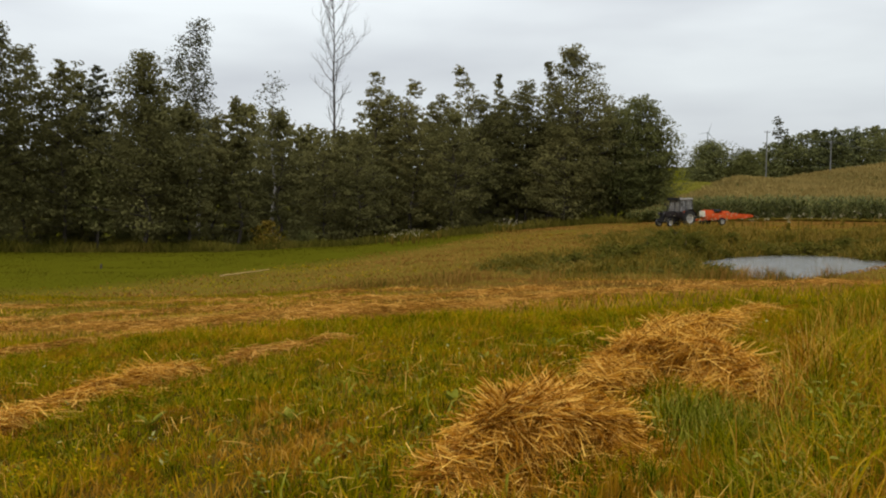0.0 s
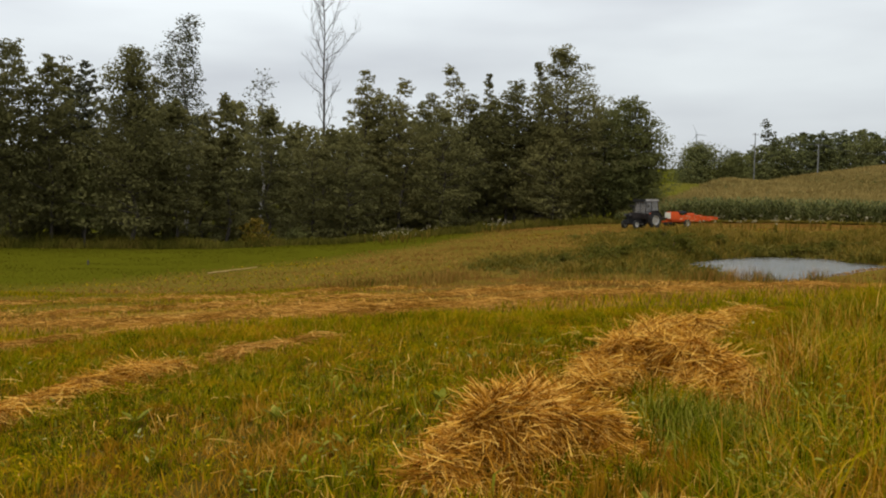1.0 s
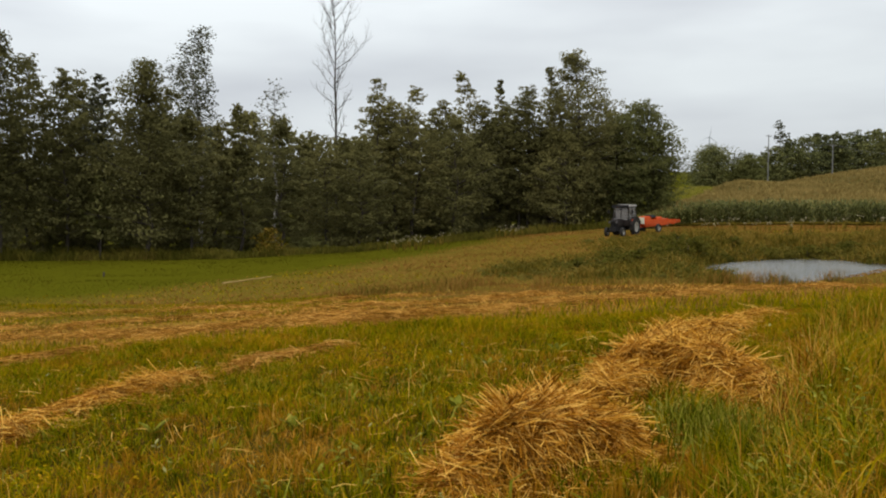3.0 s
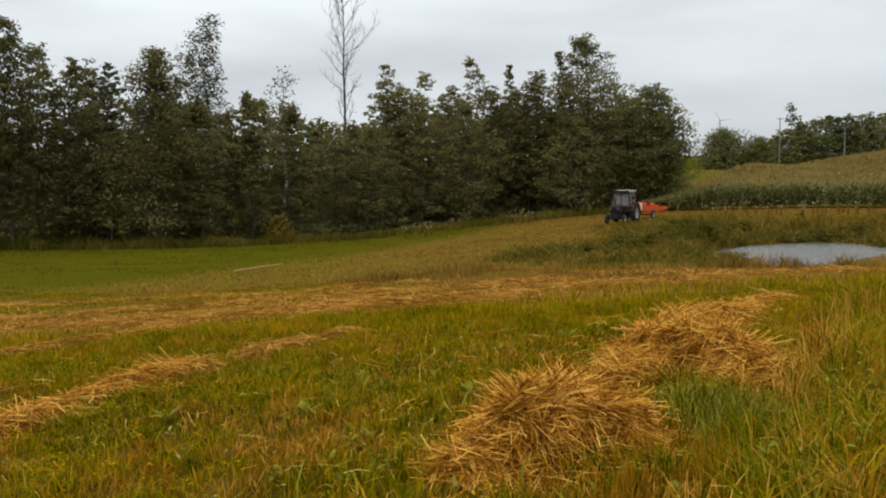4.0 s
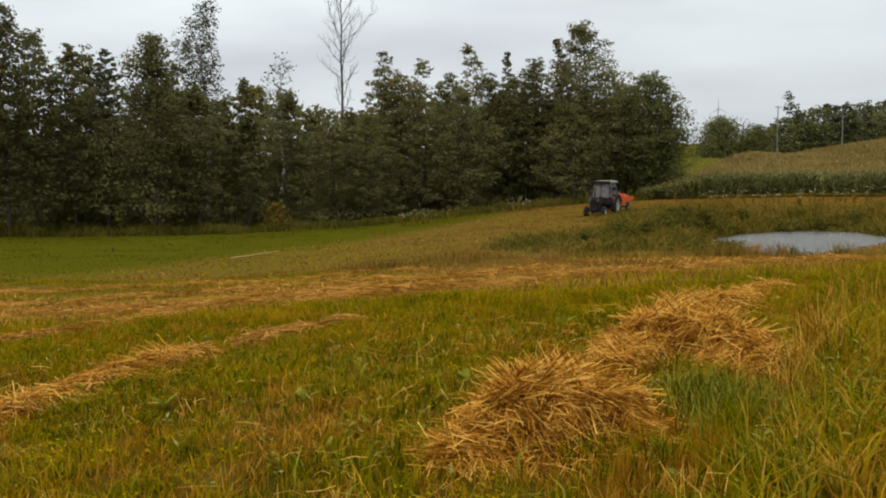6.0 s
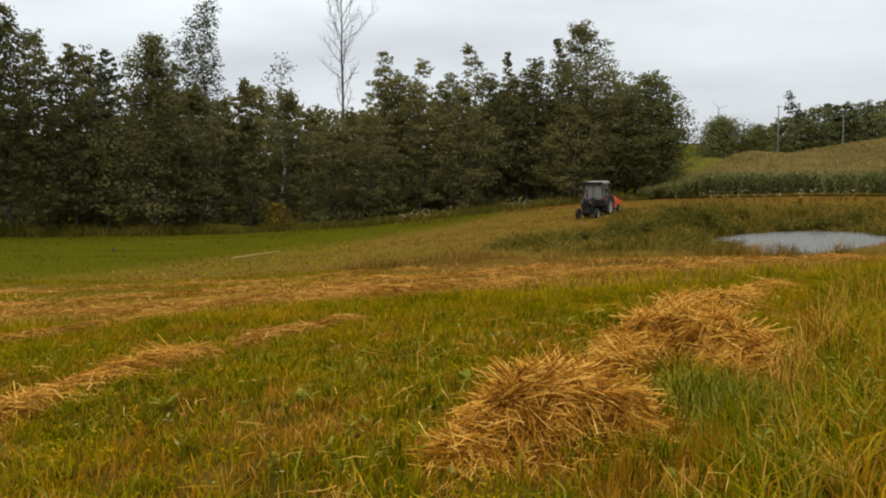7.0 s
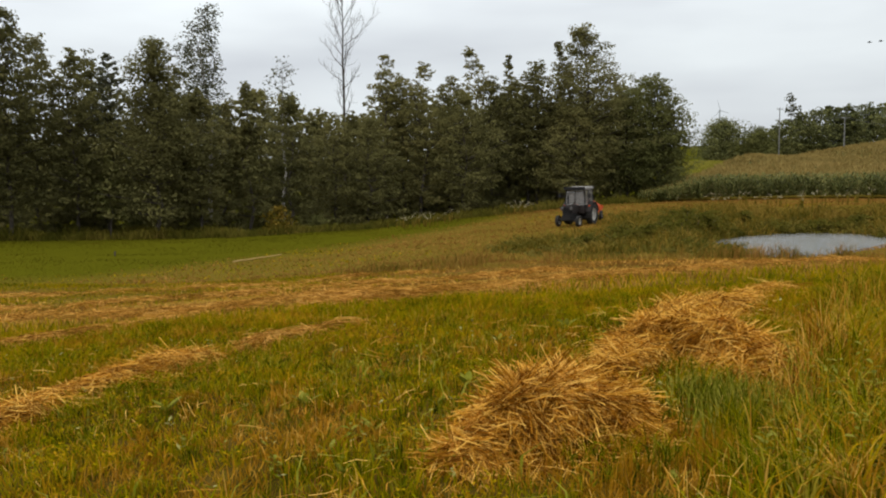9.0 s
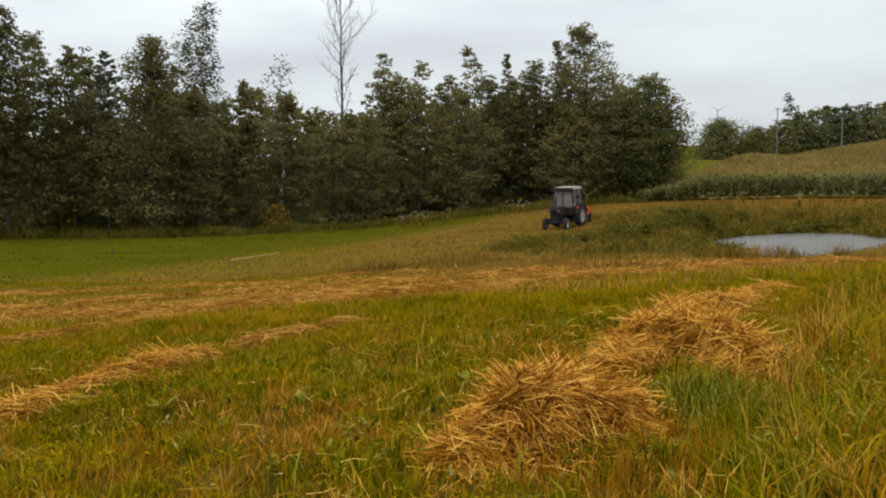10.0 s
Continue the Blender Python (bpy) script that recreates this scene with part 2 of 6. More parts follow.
BIRD = shader("dark_feathers", [(0.02, 0.02, 0.022), (0.05, 0.05, 0.055)], 0.8, 9.0, 60.0, 0)


def glass_shader():
    m = bpy.data.materials.new("dusty_cab_glass")
    m.use_nodes = True
    nt = m.node_tree
    b = nt.nodes["Principled BSDF"]
    b.inputs["Base Color"].default_value = (0.22, 0.20, 0.185, 1)
    b.inputs["Roughness"].default_value = 0.18
    b.inputs["Alpha"].default_value = 0.42
    b.inputs["Specular IOR Level"].default_value = 0.8
    return m


def water_shader():
    m = bpy.data.materials.new("pond_water")
    m.use_nodes = True
    nt = m.node_tree
    n, link = nt.nodes.new, nt.links.new
    b = nt.nodes["Principled BSDF"]
    b.inputs["Base Color"].default_value = (0.13, 0.125, 0.11, 1)
    b.inputs["Roughness"].default_value = 0.12
    b.inputs["IOR"].default_value = 1.333
    coord, w, bump = n("ShaderNodeTexCoord"), n("ShaderNodeTexNoise"), n("ShaderNodeBump")
    stretch = n("ShaderNodeMapping")
    stretch.inputs["Scale"].default_value = (1.0, 2.2, 1.0)
    link(coord.outputs["Object"], stretch.inputs["Vector"])
    link(stretch.outputs["Vector"], w.inputs["Vector"])
    w.inputs["Scale"].default_value, w.inputs["Detail"].default_value = 2.2, 4
    bump.inputs["Strength"].default_value, bump.inputs["Distance"].default_value = 0.7, 0.10
    link(w.outputs["Fac"], bump.inputs["Height"])
    link(bump.outputs["Normal"], b.inputs["Normal"])
    return m


GLASS = glass_shader()
WATER = water_shader()


# ---- mesh helpers ----
def part(name, bm, material, parent=None, label="", m=None, smooth=False):
    data = bpy.data.meshes.new(name)
    if smooth:
        for f in bm.faces:
            f.smooth = True
    bm.to_mesh(data)
    bm.free()
    data.materials.append(material)
    ob = new(name, data)
    if parent:
        ob.parent = parent
    if m is not None:
        ob.matrix_basis = m
    if label:
        tagged(ob, label)
    return ob


def fast_mesh(name, verts, faces, materials, slots=None, smooth=False):
    """A mesh from numpy arrays; all faces have the same number of corners."""
    verts, faces = np.asarray(verts, np.float32), np.asarray(faces, np.int32)
    k = faces.shape[1]
    data = bpy.data.meshes.new(name)
    data.vertices.add(len(verts))
    data.vertices.foreach_set("co", verts.ravel())
    data.loops.add(faces.size)
    data.loops.foreach_set("vertex_index", faces.ravel())
    data.polygons.add(len(faces))
    data.polygons.foreach_set("loop_start", np.arange(0, faces.size, k, dtype=np.int32))
    data.polygons.foreach_set("loop_total", np.full(len(faces), k, np.int32))
    for mat in materials:
        data.materials.append(mat)
    if slots is not None:
        data.polygons.foreach_set("material_index", np.asarray(slots, np.int32))
    if smooth:
        data.polygons.foreach_set("use_smooth", np.ones(len(faces), bool))
    data.update(calc_edges=True)
    return data


def box(bm, centre, size, bevel=0.0, turn=None, taper=1.0):
    """A bevelled block; taper narrows its top."""
    vs = bmesh.ops.create_cube(bm, size=1.0)["verts"]
    for v in vs:
        k = taper if v.co.z > 0 else 1.0
        v.co = Vector((v.co.x * size[0] * k, v.co.y * size[1] * k, v.co.z * size[2]))
    if bevel:
        edges = list({e for v in vs for e in v.link_edges})
        vs = list({v for f in bmesh.ops.bevel(bm, geom=edges, offset=bevel, segments=2, affect="EDGES")["faces"] for v in f.verts} | {v for v in vs if v.is_valid})
    m = Matrix.Translation(centre) @ (turn.to_4x4() if turn else Matrix())
    bmesh.ops.transform(bm, matrix=m, verts=vs)
    return vs


def rod(bm, a, b, r0, r1=None, seg=10):
    """A tapered round bar from a to b."""
    a, b = Vector(a), Vector(b)
    r1 = r0 if r1 is None else r1
    d = b - a
    q = d.to_track_quat("Z", "Y").to_matrix().to_4x4()
    m = Matrix.Translation((a + b) / 2) @ q
    bmesh.ops.create_cone(bm, cap_ends=True, segments=seg, radius1=r0, radius2=r1, depth=d.length, matrix=m)


def lathe(bm, profile, seg=28):
    """Turns a closed profile of (x, r) about the x axis."""
    rings = []
    for i in range(seg):
        a = 2 * math.pi * i / seg
        rings.append([bm.verts.new((x, r * math.cos(a), r * math.sin(a))) for x, r in profile])
    k = len(profile)
    for i in range(seg):
        p, q = rings[i], rings[(i + 1) % seg]
        for j in range(k):
            bm.faces.new((p[j], p[(j + 1) % k], q[(j + 1) % k], q[j]))


def smooth_step(a, b, x):
    t = np.clip((np.asarray(x, float) - a) / (b - a), 0, 1)
    return t * t * (3 - 2 * t)


def lumps(x, y, size, seed=0):
    """Smooth value noise in the plane, -1 to 1."""
    x, y = np.asarray(x, float) / size, np.asarray(y, float) / size
    xi, yi = np.floor(x), np.floor(y)
    fx, fy = x - xi, y - yi
    fx, fy = fx * fx * (3 - 2 * fx), fy * fy * (3 - 2 * fy)

    def corner(i, j):
        h = np.sin(i * 127.1 + j * 311.7 + seed * 74.7) * 43758.5453
        return (h - np.floor(h)) * 2 - 1
    return ((corner(xi, yi) * (1 - fx) + corner(xi + 1, yi) * fx) * (1 - fy)
            + (corner(xi, yi + 1) * (1 - fx) + corner(xi + 1, yi + 1) * fx) * fy)


# ---- ground ----
POND = (18.6, 45.5, 9.3, 3.7)   # centre, half length, half width
POND_WAY = (0.54, 0.842)
POND_CORNER = (22.0, 46.6, 2.9, 2.6)   # the blunt far end
WATER_Z = -1.3


def oval(x, y, o, way):
    dx, dy = x - o[0], y - o[1]
    return np.hypot((dx * way[0] + dy * way[1]) / o[2], (dy * way[0] - dx * way[1]) / o[3])


def pond_reach(x, y):
    """1 on the pond's shore, less on the water."""
    return np.minimum(oval(x, y, POND, POND_WAY), oval(x, y, POND_CORNER, (1.0, 0.0)))


def bank_reach(x, y):
    """Metres to the right of the foot of the low bank beside the hay."""
    return (x - 1.32 - 0.557 * (y - 4.45) - 0.12 * lumps(x, y, 0.8, 61)) * 0.87


def rank_zone(x, y):
    """Where the tall grass of the bank stands."""
    return smooth_step(-0.05, 0.35, bank_reach(x, y)) * smooth_step(15, 10, y)


def ground(x, y):
    """The height of the land."""
    x, y = np.asarray(x, float), np.asarray(y, float)
    z = -1.6 * smooth_step(8, 42, y)
    near = 0.25 * np.tanh(x / 5)
    far = 2.0 * np.tanh(x / 20)
    k = smooth_step(30, 60, y)
    z = z + np.where(x > 0, near * (1 - k) + far * k, -0.85 * np.tanh(-x / 10))
    # the hill with the maize, and the higher land behind it
    z = z + smooth_step(95, 235, y) * smooth_step(5, 70, x) * (7.8 - 1.0 * np.exp(-((x - 84) / 10) ** 2) + 0.14 * np.clip(x - 93, 0, 60))
    z = z + 48 * smooth_step(500, 1500, np.hypot(x, y))
    z = z + 0.05 * lumps(x, y, 2.3, 1) * smooth_step(3, 9, y) + 0.10 * lumps(x, y, 9.0, 2) * smooth_step(6, 20, y)
    # a low bank beside the hay, and tussocks
    z = z + 0.16 * smooth_step(-0.1, 0.7, bank_reach(x, y)) * smooth_step(16, 9, y) * smooth_step(2.5, 4, y)
    z = z + 0.035 * lumps(x, y, 0.55, 62) * smooth_step(2.5, 4, y) * smooth_step(16, 10, y)
    # the pond lies in a hollow
    z = z - 0.3 * np.exp(-(((x - 12.5) / 6) ** 2 + ((y - 34.5) / 4) ** 2))
    s = pond_reach(x, y)
    z = z + (np.maximum(z, WATER_Z + 0.1) - z) * smooth_step(2.4, 1.6, s)
    z = z - np.maximum(z - WATER_Z - 0.1, 0) * smooth_step(2.9, 1.0, s) * smooth_step(40, 43, y)
    w = 1 - smooth_step(0.85, 1.25, s + 0.08 * lumps(x, y, 2.0, 5))
    return z * (1 - w) + (WATER_Z - 0.7) * w


def make_ground():
    n = 205
    s = np.linspace(-1, 1, n)
    xs = 3.0 * np.sinh(s * 7.3)
    ys = 12 + 3.0 * np.sinh(s * 7.3)
    gx, gy = np.meshgrid(xs, ys)
    verts = np.stack([gx.ravel(), gy.ravel(), ground(gx, gy).ravel()], 1)
    i = np.arange(n * n).reshape(n, n)
    faces = np.stack([i[:-1, :-1], i[:-1, 1:], i[1:, 1:], i[1:, :-1]], -1).reshape(-1, 4)
    ob = new("ground", fast_mesh("ground", verts, faces, [GROUND], smooth=True))
    tagged(ob, "sloping meadow ground with mown grass and straw", "meadow", kind="structure")


make_ground()


def make_pond():
    bm = bmesh.new()
    # the sheet reaches a little under the shore, no further
    step = 0.5
    corner = {}
    for i in range(72):
        for j in range(64):
            if float(pond_reach(2 + (i + 0.5) * step, 27 + (j + 0.5) * step)) < 1.45:
                ring = []
                for k in ((i, j), (i + 1, j), (i + 1, j + 1), (i, j + 1)):
                    if k not in corner:
                        corner[k] = bm.verts.new((2 + k[0] * step, 27 + k[1] * step, WATER_Z))
                    ring.append(corner[k])
                bm.faces.new(ring)
    tagged(part("water", bm, WATER), "still grey pond water mirroring the cloudy sky", "pond", kind="structure")


make_pond()


# ---- grass ----
def blades(rng, x, y, z, height, width, lean=0.35, bend=0.5, simple=False, a=None):
    """Bent tapering blades of two quads each; simple ones, for further off, of one quad. a: the way they lean."""
    n = len(x)
    a = rng.uniform(0, 2 * np.pi, n) if a is None else a
    lx, ly = np.cos(a), np.sin(a)
    b = rng.uniform(0, 2 * np.pi, n)
    wx, wy = np.cos(b) * width / 2, np.sin(b) * width / 2
    l1 = rng.uniform(0, lean, n) * height
    l2 = l1 + rng.uniform(0, bend, n) * height
    if simple:
        v = np.empty((n, 4, 3), np.float32)
        v[:, 0] = np.stack([x - wx, y - wy, z - 0.02], 1)
        v[:, 1] = np.stack([x + wx, y + wy, z - 0.02], 1)
        v[:, 2] = np.stack([x + lx * l2 * 0.8 + wx * 0.35, y + ly * l2 * 0.8 + wy * 0.35, z + height], 1)
        v[:, 3] = np.stack([x + lx * l2 * 0.8 - wx * 0.35, y + ly * l2 * 0.8 - wy * 0.35, z + height], 1)
        return v.reshape(-1, 3), np.arange(4 * n).reshape(-1, 4)
    v = np.empty((n, 6, 3), np.float32)
    v[:, 0] = np.stack([x - wx, y - wy, z - 0.02], 1)
    v[:, 1] = np.stack([x + wx, y + wy, z - 0.02], 1)
    mx, my, mz = x + lx * l1 * 0.6, y + ly * l1 * 0.6, z + height * 0.6
    v[:, 2] = np.stack([mx + wx * 0.8, my + wy * 0.8, mz], 1)
    v[:, 3] = np.stack([mx - wx * 0.8, my - wy * 0.8, mz], 1)
    tz = z + height * (1.0 - 0.15 * (l2 / np.maximum(height, 1e-3)))
    v[:, 4] = np.stack([x + lx * l2 + wx * 0.1, y + ly * l2 + wy * 0.1, tz], 1)
    v[:, 5] = np.stack([x + lx * l2 - wx * 0.1, y + ly * l2 - wy * 0.1, tz], 1)
    o = (np.arange(n) * 6)[:, None]
    f = np.concatenate([o + np.array([[0, 1, 2, 3]]), o + np.array([[3, 2, 4, 5]])], 1).reshape(-1, 4)
    return v.reshape(-1, 3), f


def in_pond(x, y, k=1.12):
    return pond_reach(x, y) < k


def wedge(rng, n, y0, y1, half=0.60, extra=1.2):
    """Points spread evenly over the stretch of meadow between two distances."""
    y = np.sqrt(rng.uniform(y0 * y0, y1 * y1, n))
    x = rng.uniform(-1, 1, n) * (half * y + extra)
    return x, y


def stuff(name, v, f, mat, label, category):
    ob = new(name, fast_mesh(name, v, f, [mat]))
    return tagged(ob, label, category, kind="stuff")


def fresh_zone(x, y):
    """The green strip of regrown grass before the wood."""
    return (y > 33.5 + 1.9 * np.maximum(x + 17, 0) + 1.2 * lumps(x, y, 9, 21) + 7 * lumps(x * 0.4, y, 0.5, 22)) & (x < 6)


def mown_zone(x, y):
    return smooth_step(-0.15, 0.35, lumps(x * 0.35, y, 3.0, 31) + smooth_step(11, 18, y) * 0.35)


def on_ground(px, py):
    """The place on the land at a bearing and a dip below the level (both per 1539 of depth)."""
    d = 3.0
    while EYE[2] - (py - 330) / 1539.0 * d > float(ground((px - 784) / 1539.0 * d, d)):
        d *= 1.002
    return (px - 784) / 1539.0 * d, d


def leaf_mounds(rng, x, y, height, spread, count, leaf):
    """Small leaves gathered into low rounded mounds."""
    i = np.repeat(np.arange(len(x)), count)
    n = len(i)
    d = rng.normal(0, 1, (n, 3))
    d[:, 2] = np.abs(d[:, 2])
    d /= np.linalg.norm(d, axis=1, keepdims=True)
    r = rng.uniform(0.3, 1.0, n) ** 0.5
    px, py = x[i] + d[:, 0] * r * spread[i], y[i] + d[:, 1] * r * spread[i]
    c = np.stack([px, py, ground(px, py) + 0.03 + d[:, 2] * r * height[i]], 1)
    nrm = d + np.array([0, 0, 0.4]) + rng.normal(0, 0.4, (n, 3))
    nrm /= np.linalg.norm(nrm, axis=1, keepdims=True)
    t = np.cross(nrm, rng.normal(0, 1, (n, 3)))
    t /= np.maximum(np.linalg.norm(t, axis=1, keepdims=True), 1e-6)
    s = np.cross(nrm, t)
    ls = (leaf * rng.uniform(0.5, 1.4, n))[:, None]
    v = np.stack([c - t * ls * 0.5, c + s * ls * 0.3, c + t * ls * 0.5, c - s * ls * 0.3], 1).reshape(-1, 3)
    return v, np.arange(4 * n).reshape(-1, 4)


def make_meadow():
    rng = np.random.default_rng(3)
    # the short sward
    x, y = wedge(rng, 74000, 2.6, 13)
    dry = rng.uniform(0, 1, len(x)) < 0.08 + (0.32 + 0.62 * smooth_step(9, 6, y)) * smooth_step(-0.05, 0.45, 0.6 * lumps(x, y, 0.9, 33) + 0.8 * lumps(x, y, 0.27, 34))
    h, w = rng.uniform(0.035, 0.11, len(x)), rng.uniform(0.006, 0.016, len(x))
    for k, mat, name, label in ((~dry, GRASS, "meadow_grass", "short green sward of the meadow"), (dry, DRY, "dry_grass", "short yellowed sward of the meadow")):
        v, f = blades(rng, x[k], y[k], ground(x[k], y[k]), h[k], w[k], 0.9, 1.0, True)
        stuff(name, v, f, mat, label, "grass")
    # close grass, tufted
    x, y = wedge(rng, 105000, 3.2, 13)
    tuft = lumps(x, y, 0.22, 11) * 0.6 + lumps(x, y, 0.7, 10) * 0.5
    keep = rng.uniform(0, 1, len(x)) < 0.55 + 1.0 * tuft
    x, y, tuft = x[keep], y[keep], tuft[keep]
    lush = rank_zone(x, y)
    tall = 0.085 + 0.085 * tuft + 0.05 * lumps(x, y, 1.3, 12) + 0.16 * lush * (0.9 + 0.7 * lumps(x, y, 0.6, 18))
    h = np.clip(tall, 0.035, 1) * rng.uniform(0.4, 1.7, len(x))
    h *= 1 - 0.45 * smooth_step(-0.05, 0.45, 0.6 * lumps(x, y, 0.9, 33) + 0.8 * lumps(x, y, 0.27, 34))
    dry = rng.uniform(0, 1, len(x)) < 0.08 + (0.32 + 0.62 * smooth_step(9, 6, y)) * smooth_step(-0.05, 0.45, 0.6 * lumps(x, y, 0.9, 33) + 0.8 * lumps(x, y, 0.27, 34))
    w = rng.uniform(0.004, 0.014, len(x))
    for k, mat, name, label in ((~dry, GRASS, "meadow_grass", "short uneven green meadow grass with yellowing tips"), (dry, DRY, "dry_grass", "yellowed dry grass in patches of the meadow")):
        v, f = blades(rng, x[k], y[k], ground(x[k], y[k]), h[k], w[k], 0.7, 0.8)
        stuff(name, v, f, mat, label, "grass")
    # single tufts that spread from a root
    cx, cy = wedge(rng, 9000, 3.3, 12.5)
    rank = rank_zone(cx, cy)
    keep = rng.uniform(0, 1, len(cx)) < 0.28 + 0.55 * rank + 0.35 * lumps(cx, cy, 1.0, 35)
    cx, cy, rank = cx[keep], cy[keep], rank[keep]
    n = 17
    tall = np.repeat((0.09 + 0.12 * rank) * rng.uniform(0.6, 1.4, len(cx)), n) * rng.uniform(0.55, 1.15, n * len(cx))
    a = rng.uniform(0, 2 * np.pi, n * len(cx))
    x = np.repeat(cx, n) + np.cos(a) * rng.uniform(0, 0.05, n * len(cx))
    y = np.repeat(cy, n) + np.sin(a) * rng.uniform(0, 0.05, n * len(cx))
    kind = np.repeat(rng.uniform(0, 1, len(cx)) < 0.04 + 0.7 * smooth_step(-0.05, 0.45, 0.6 * lumps(cx, cy, 0.9, 33) + 0.8 * lumps(cx, cy, 0.27, 34)), n)
    for k, mat, name, label in ((~kind, LUSH, "grass_tufts", "green tufts of rank grass in the meadow"), (kind, DRY, "dry_tufts", "straw-coloured tufts of dry grass in the meadow")):
        v, f = blades(rng, x[k], y[k], ground(x[k], y[k]), tall[k], rng.uniform(0.005, 0.013, k.sum()) + 0.003 * np.repeat(rank, n)[k], 0.45, 0.7, a=a[k])
        stuff(name, v, f, mat, label, "grass")
    # bent pale stems standing over the rank grass
    x, y = wedge(rng, 13000, 3.4, 9.5)
    keep = rng.uniform(0, 1, len(x)) < 0.015 + 0.40 * rank_zone(x, y) * (0.7 + 0.8 * lumps(x, y, 0.5, 39))
    x, y = x[keep], y[keep]
    v, f = blades(rng, x, y, ground(x, y), rng.uniform(0.16, 0.36, len(x)), rng.uniform(0.003, 0.006, len(x)), 0.5, 1.2)
    stuff("pale_stems", v, f, HAY, "bent straw-coloured stems over the rank grass", "grass")
    # tall clumps on the bank, with gaps between them
    x, y = wedge(rng, 30000, 3.9, 11)
    keep = rng.uniform(0, 1, len(x)) < rank_zone(x, y) * smooth_step(0.0, 0.3, lumps(x, y, 0.32, 73) + 0.4 * lumps(x, y, 1.2, 74))
    x, y = x[keep], y[keep]
    tall = rng.uniform(0.2, 0.42, len(x)) * (1 + 0.35 * lumps(x, y, 0.8, 75))
    pale = rng.uniform(0, 1, len(x)) < 0.12
    for k, mat, name, label in ((~pale, LUSH, "bank_grass", "tall yellow-green grass in clumps on the bank"), (pale, STRAW, "pale_stems", "pale dry stems among the grass of the bank")):
        v, f = blades(rng, x[k], y[k], ground(x[k], y[k]), tall[k] * (1.15 if mat is STRAW else 1), rng.uniform(0.004, 0.010, k.sum()), 0.3, 0.5)
        stuff(name, v, f, mat, label, "grass")
    # fallen pale straws arching over the bank
    x, y = wedge(rng, 3000, 3.6, 10)
    keep = rng.uniform(0, 1, len(x)) < 0.5 * rank_zone(x, y)
    x, y = x[keep], y[keep]
    v, f = blades(rng, x, y, ground(x, y) + 0.08, rng.uniform(0.08, 0.24, len(x)), rng.uniform(0.004, 0.008, len(x)), 0.9, 2.2)
    stuff("bent_straws", v, f, HAY, "pale bent straws lying over the rank grass", "straw")
    # small broad leaves low in the grass
    x, y = wedge(rng, 700, 3.3, 10)
    keep = rng.uniform(0, 1, len(x)) < 0.35 + 0.9 * lumps(x, y, 0.45, 37)
    x, y = np.repeat(x[keep], 4), np.repeat(y[keep], 4)
    a = rng.uniform(0, 2 * np.pi, len(x))
    size = rng.uniform(0.010, 0.026, len(x))
    c = np.stack([x + np.cos(a) * size, y + np.sin(a) * size, ground(x, y) + rng.uniform(0.04, 0.12, len(x))], 1)
    t = np.stack([np.cos(a), np.sin(a), rng.uniform(-0.2, 0.8, len(x))], 1) * size[:, None]
    s = np.stack([-np.sin(a), np.cos(a), rng.uniform(-0.3, 0.3, len(x))], 1) * (size * 0.55)[:, None]
    v = np.stack([c - t, c + s, c + t, c - s], 1).reshape(-1, 3)
    stuff("small_herbs", v, np.arange(len(v)).reshape(-1, 4), HERB, "small pale broad-leaved herbs scattered in the grass", "herbs")
    # low clover and young weeds, in green patches
    x, y = wedge(rng, 5200, 3.3, 12)
    keep = (rng.uniform(0, 1, len(x)) < 0.25 + 0.9 * lumps(x, y, 0.8, 66) - 0.5 * smooth_step(-0.05, 0.45, 0.6 * lumps(x, y, 0.9, 33)))
    x, y = x[keep], y[keep]
    rank = rank_zone(x, y)
    v, f = leaf_mounds(rng, x, y, rng.uniform(0.05, 0.12, len(x)) * (1 + 1.1 * rank), rng.uniform(0.05, 0.13, len(x)), 16, 0.026)
    stuff("clover", v, f, GRASS, "low green clover and young weeds in the sward", "herbs")
    # broad pale blades, curled over
    x, y = wedge(rng, 2000, 3.4, 8.5)
    keep = rng.uniform(0, 1, len(x)) < 0.25 + 0.8 * lumps(x, y, 0.6, 43) + 0.3 * smooth_step(0.1, 0.3, x / y)
    x, y = x[keep], y[keep]
    v, f = blades(rng, x, y, ground(x, y), rng.uniform(0.09, 0.22, len(x)), rng.uniform(0.011, 0.022, len(x)), 0.7, 1.3)
    stuff("broad_grass", v, f, SILVER, "broad pale green blades curling over the sward", "grass")
    # stiff grey-green grass beside the heap of hay
    cx, cy = on_ground(1290, 745)
    x, y = cx + rng.normal(0, 0.16, 900), cy + rng.normal(0, 0.42, 900)
    v, f = blades(rng, x, y, ground(x, y), rng.uniform(0.12, 0.30, len(x)), rng.uniform(0.007, 0.013, len(x)), 0.35, 0.35)
    stuff("stiff_grass", v, f, SILVER, "stiff grey-green grass beside the heap of hay", "grass")
    # cut straws scattered on the sward
    x, y = wedge(rng, 2600, 3.3, 9)
    keep = rng.uniform(0, 1, len(x)) < 0.35 + 0.9 * lumps(x, y, 0.8, 44) + 0.35 * smooth_step(0.1, 0.3, x / y)
    x, y = x[keep], y[keep]
    v, f = blades(rng, x, y, ground(x, y) + rng.uniform(0.04, 0.12, len(x)), rng.uniform(0.015, 0.05, len(x)), rng.uniform(0.004, 0.008, len(x)), 4.0, 5.0)
    stuff("cut_straws", v, f, HAY, "single cut straws lying on the grass", "hay")
    # around the standing place
    x, y = rng.uniform(-9, 9, 9000), rng.uniform(-5, 8, 9000)
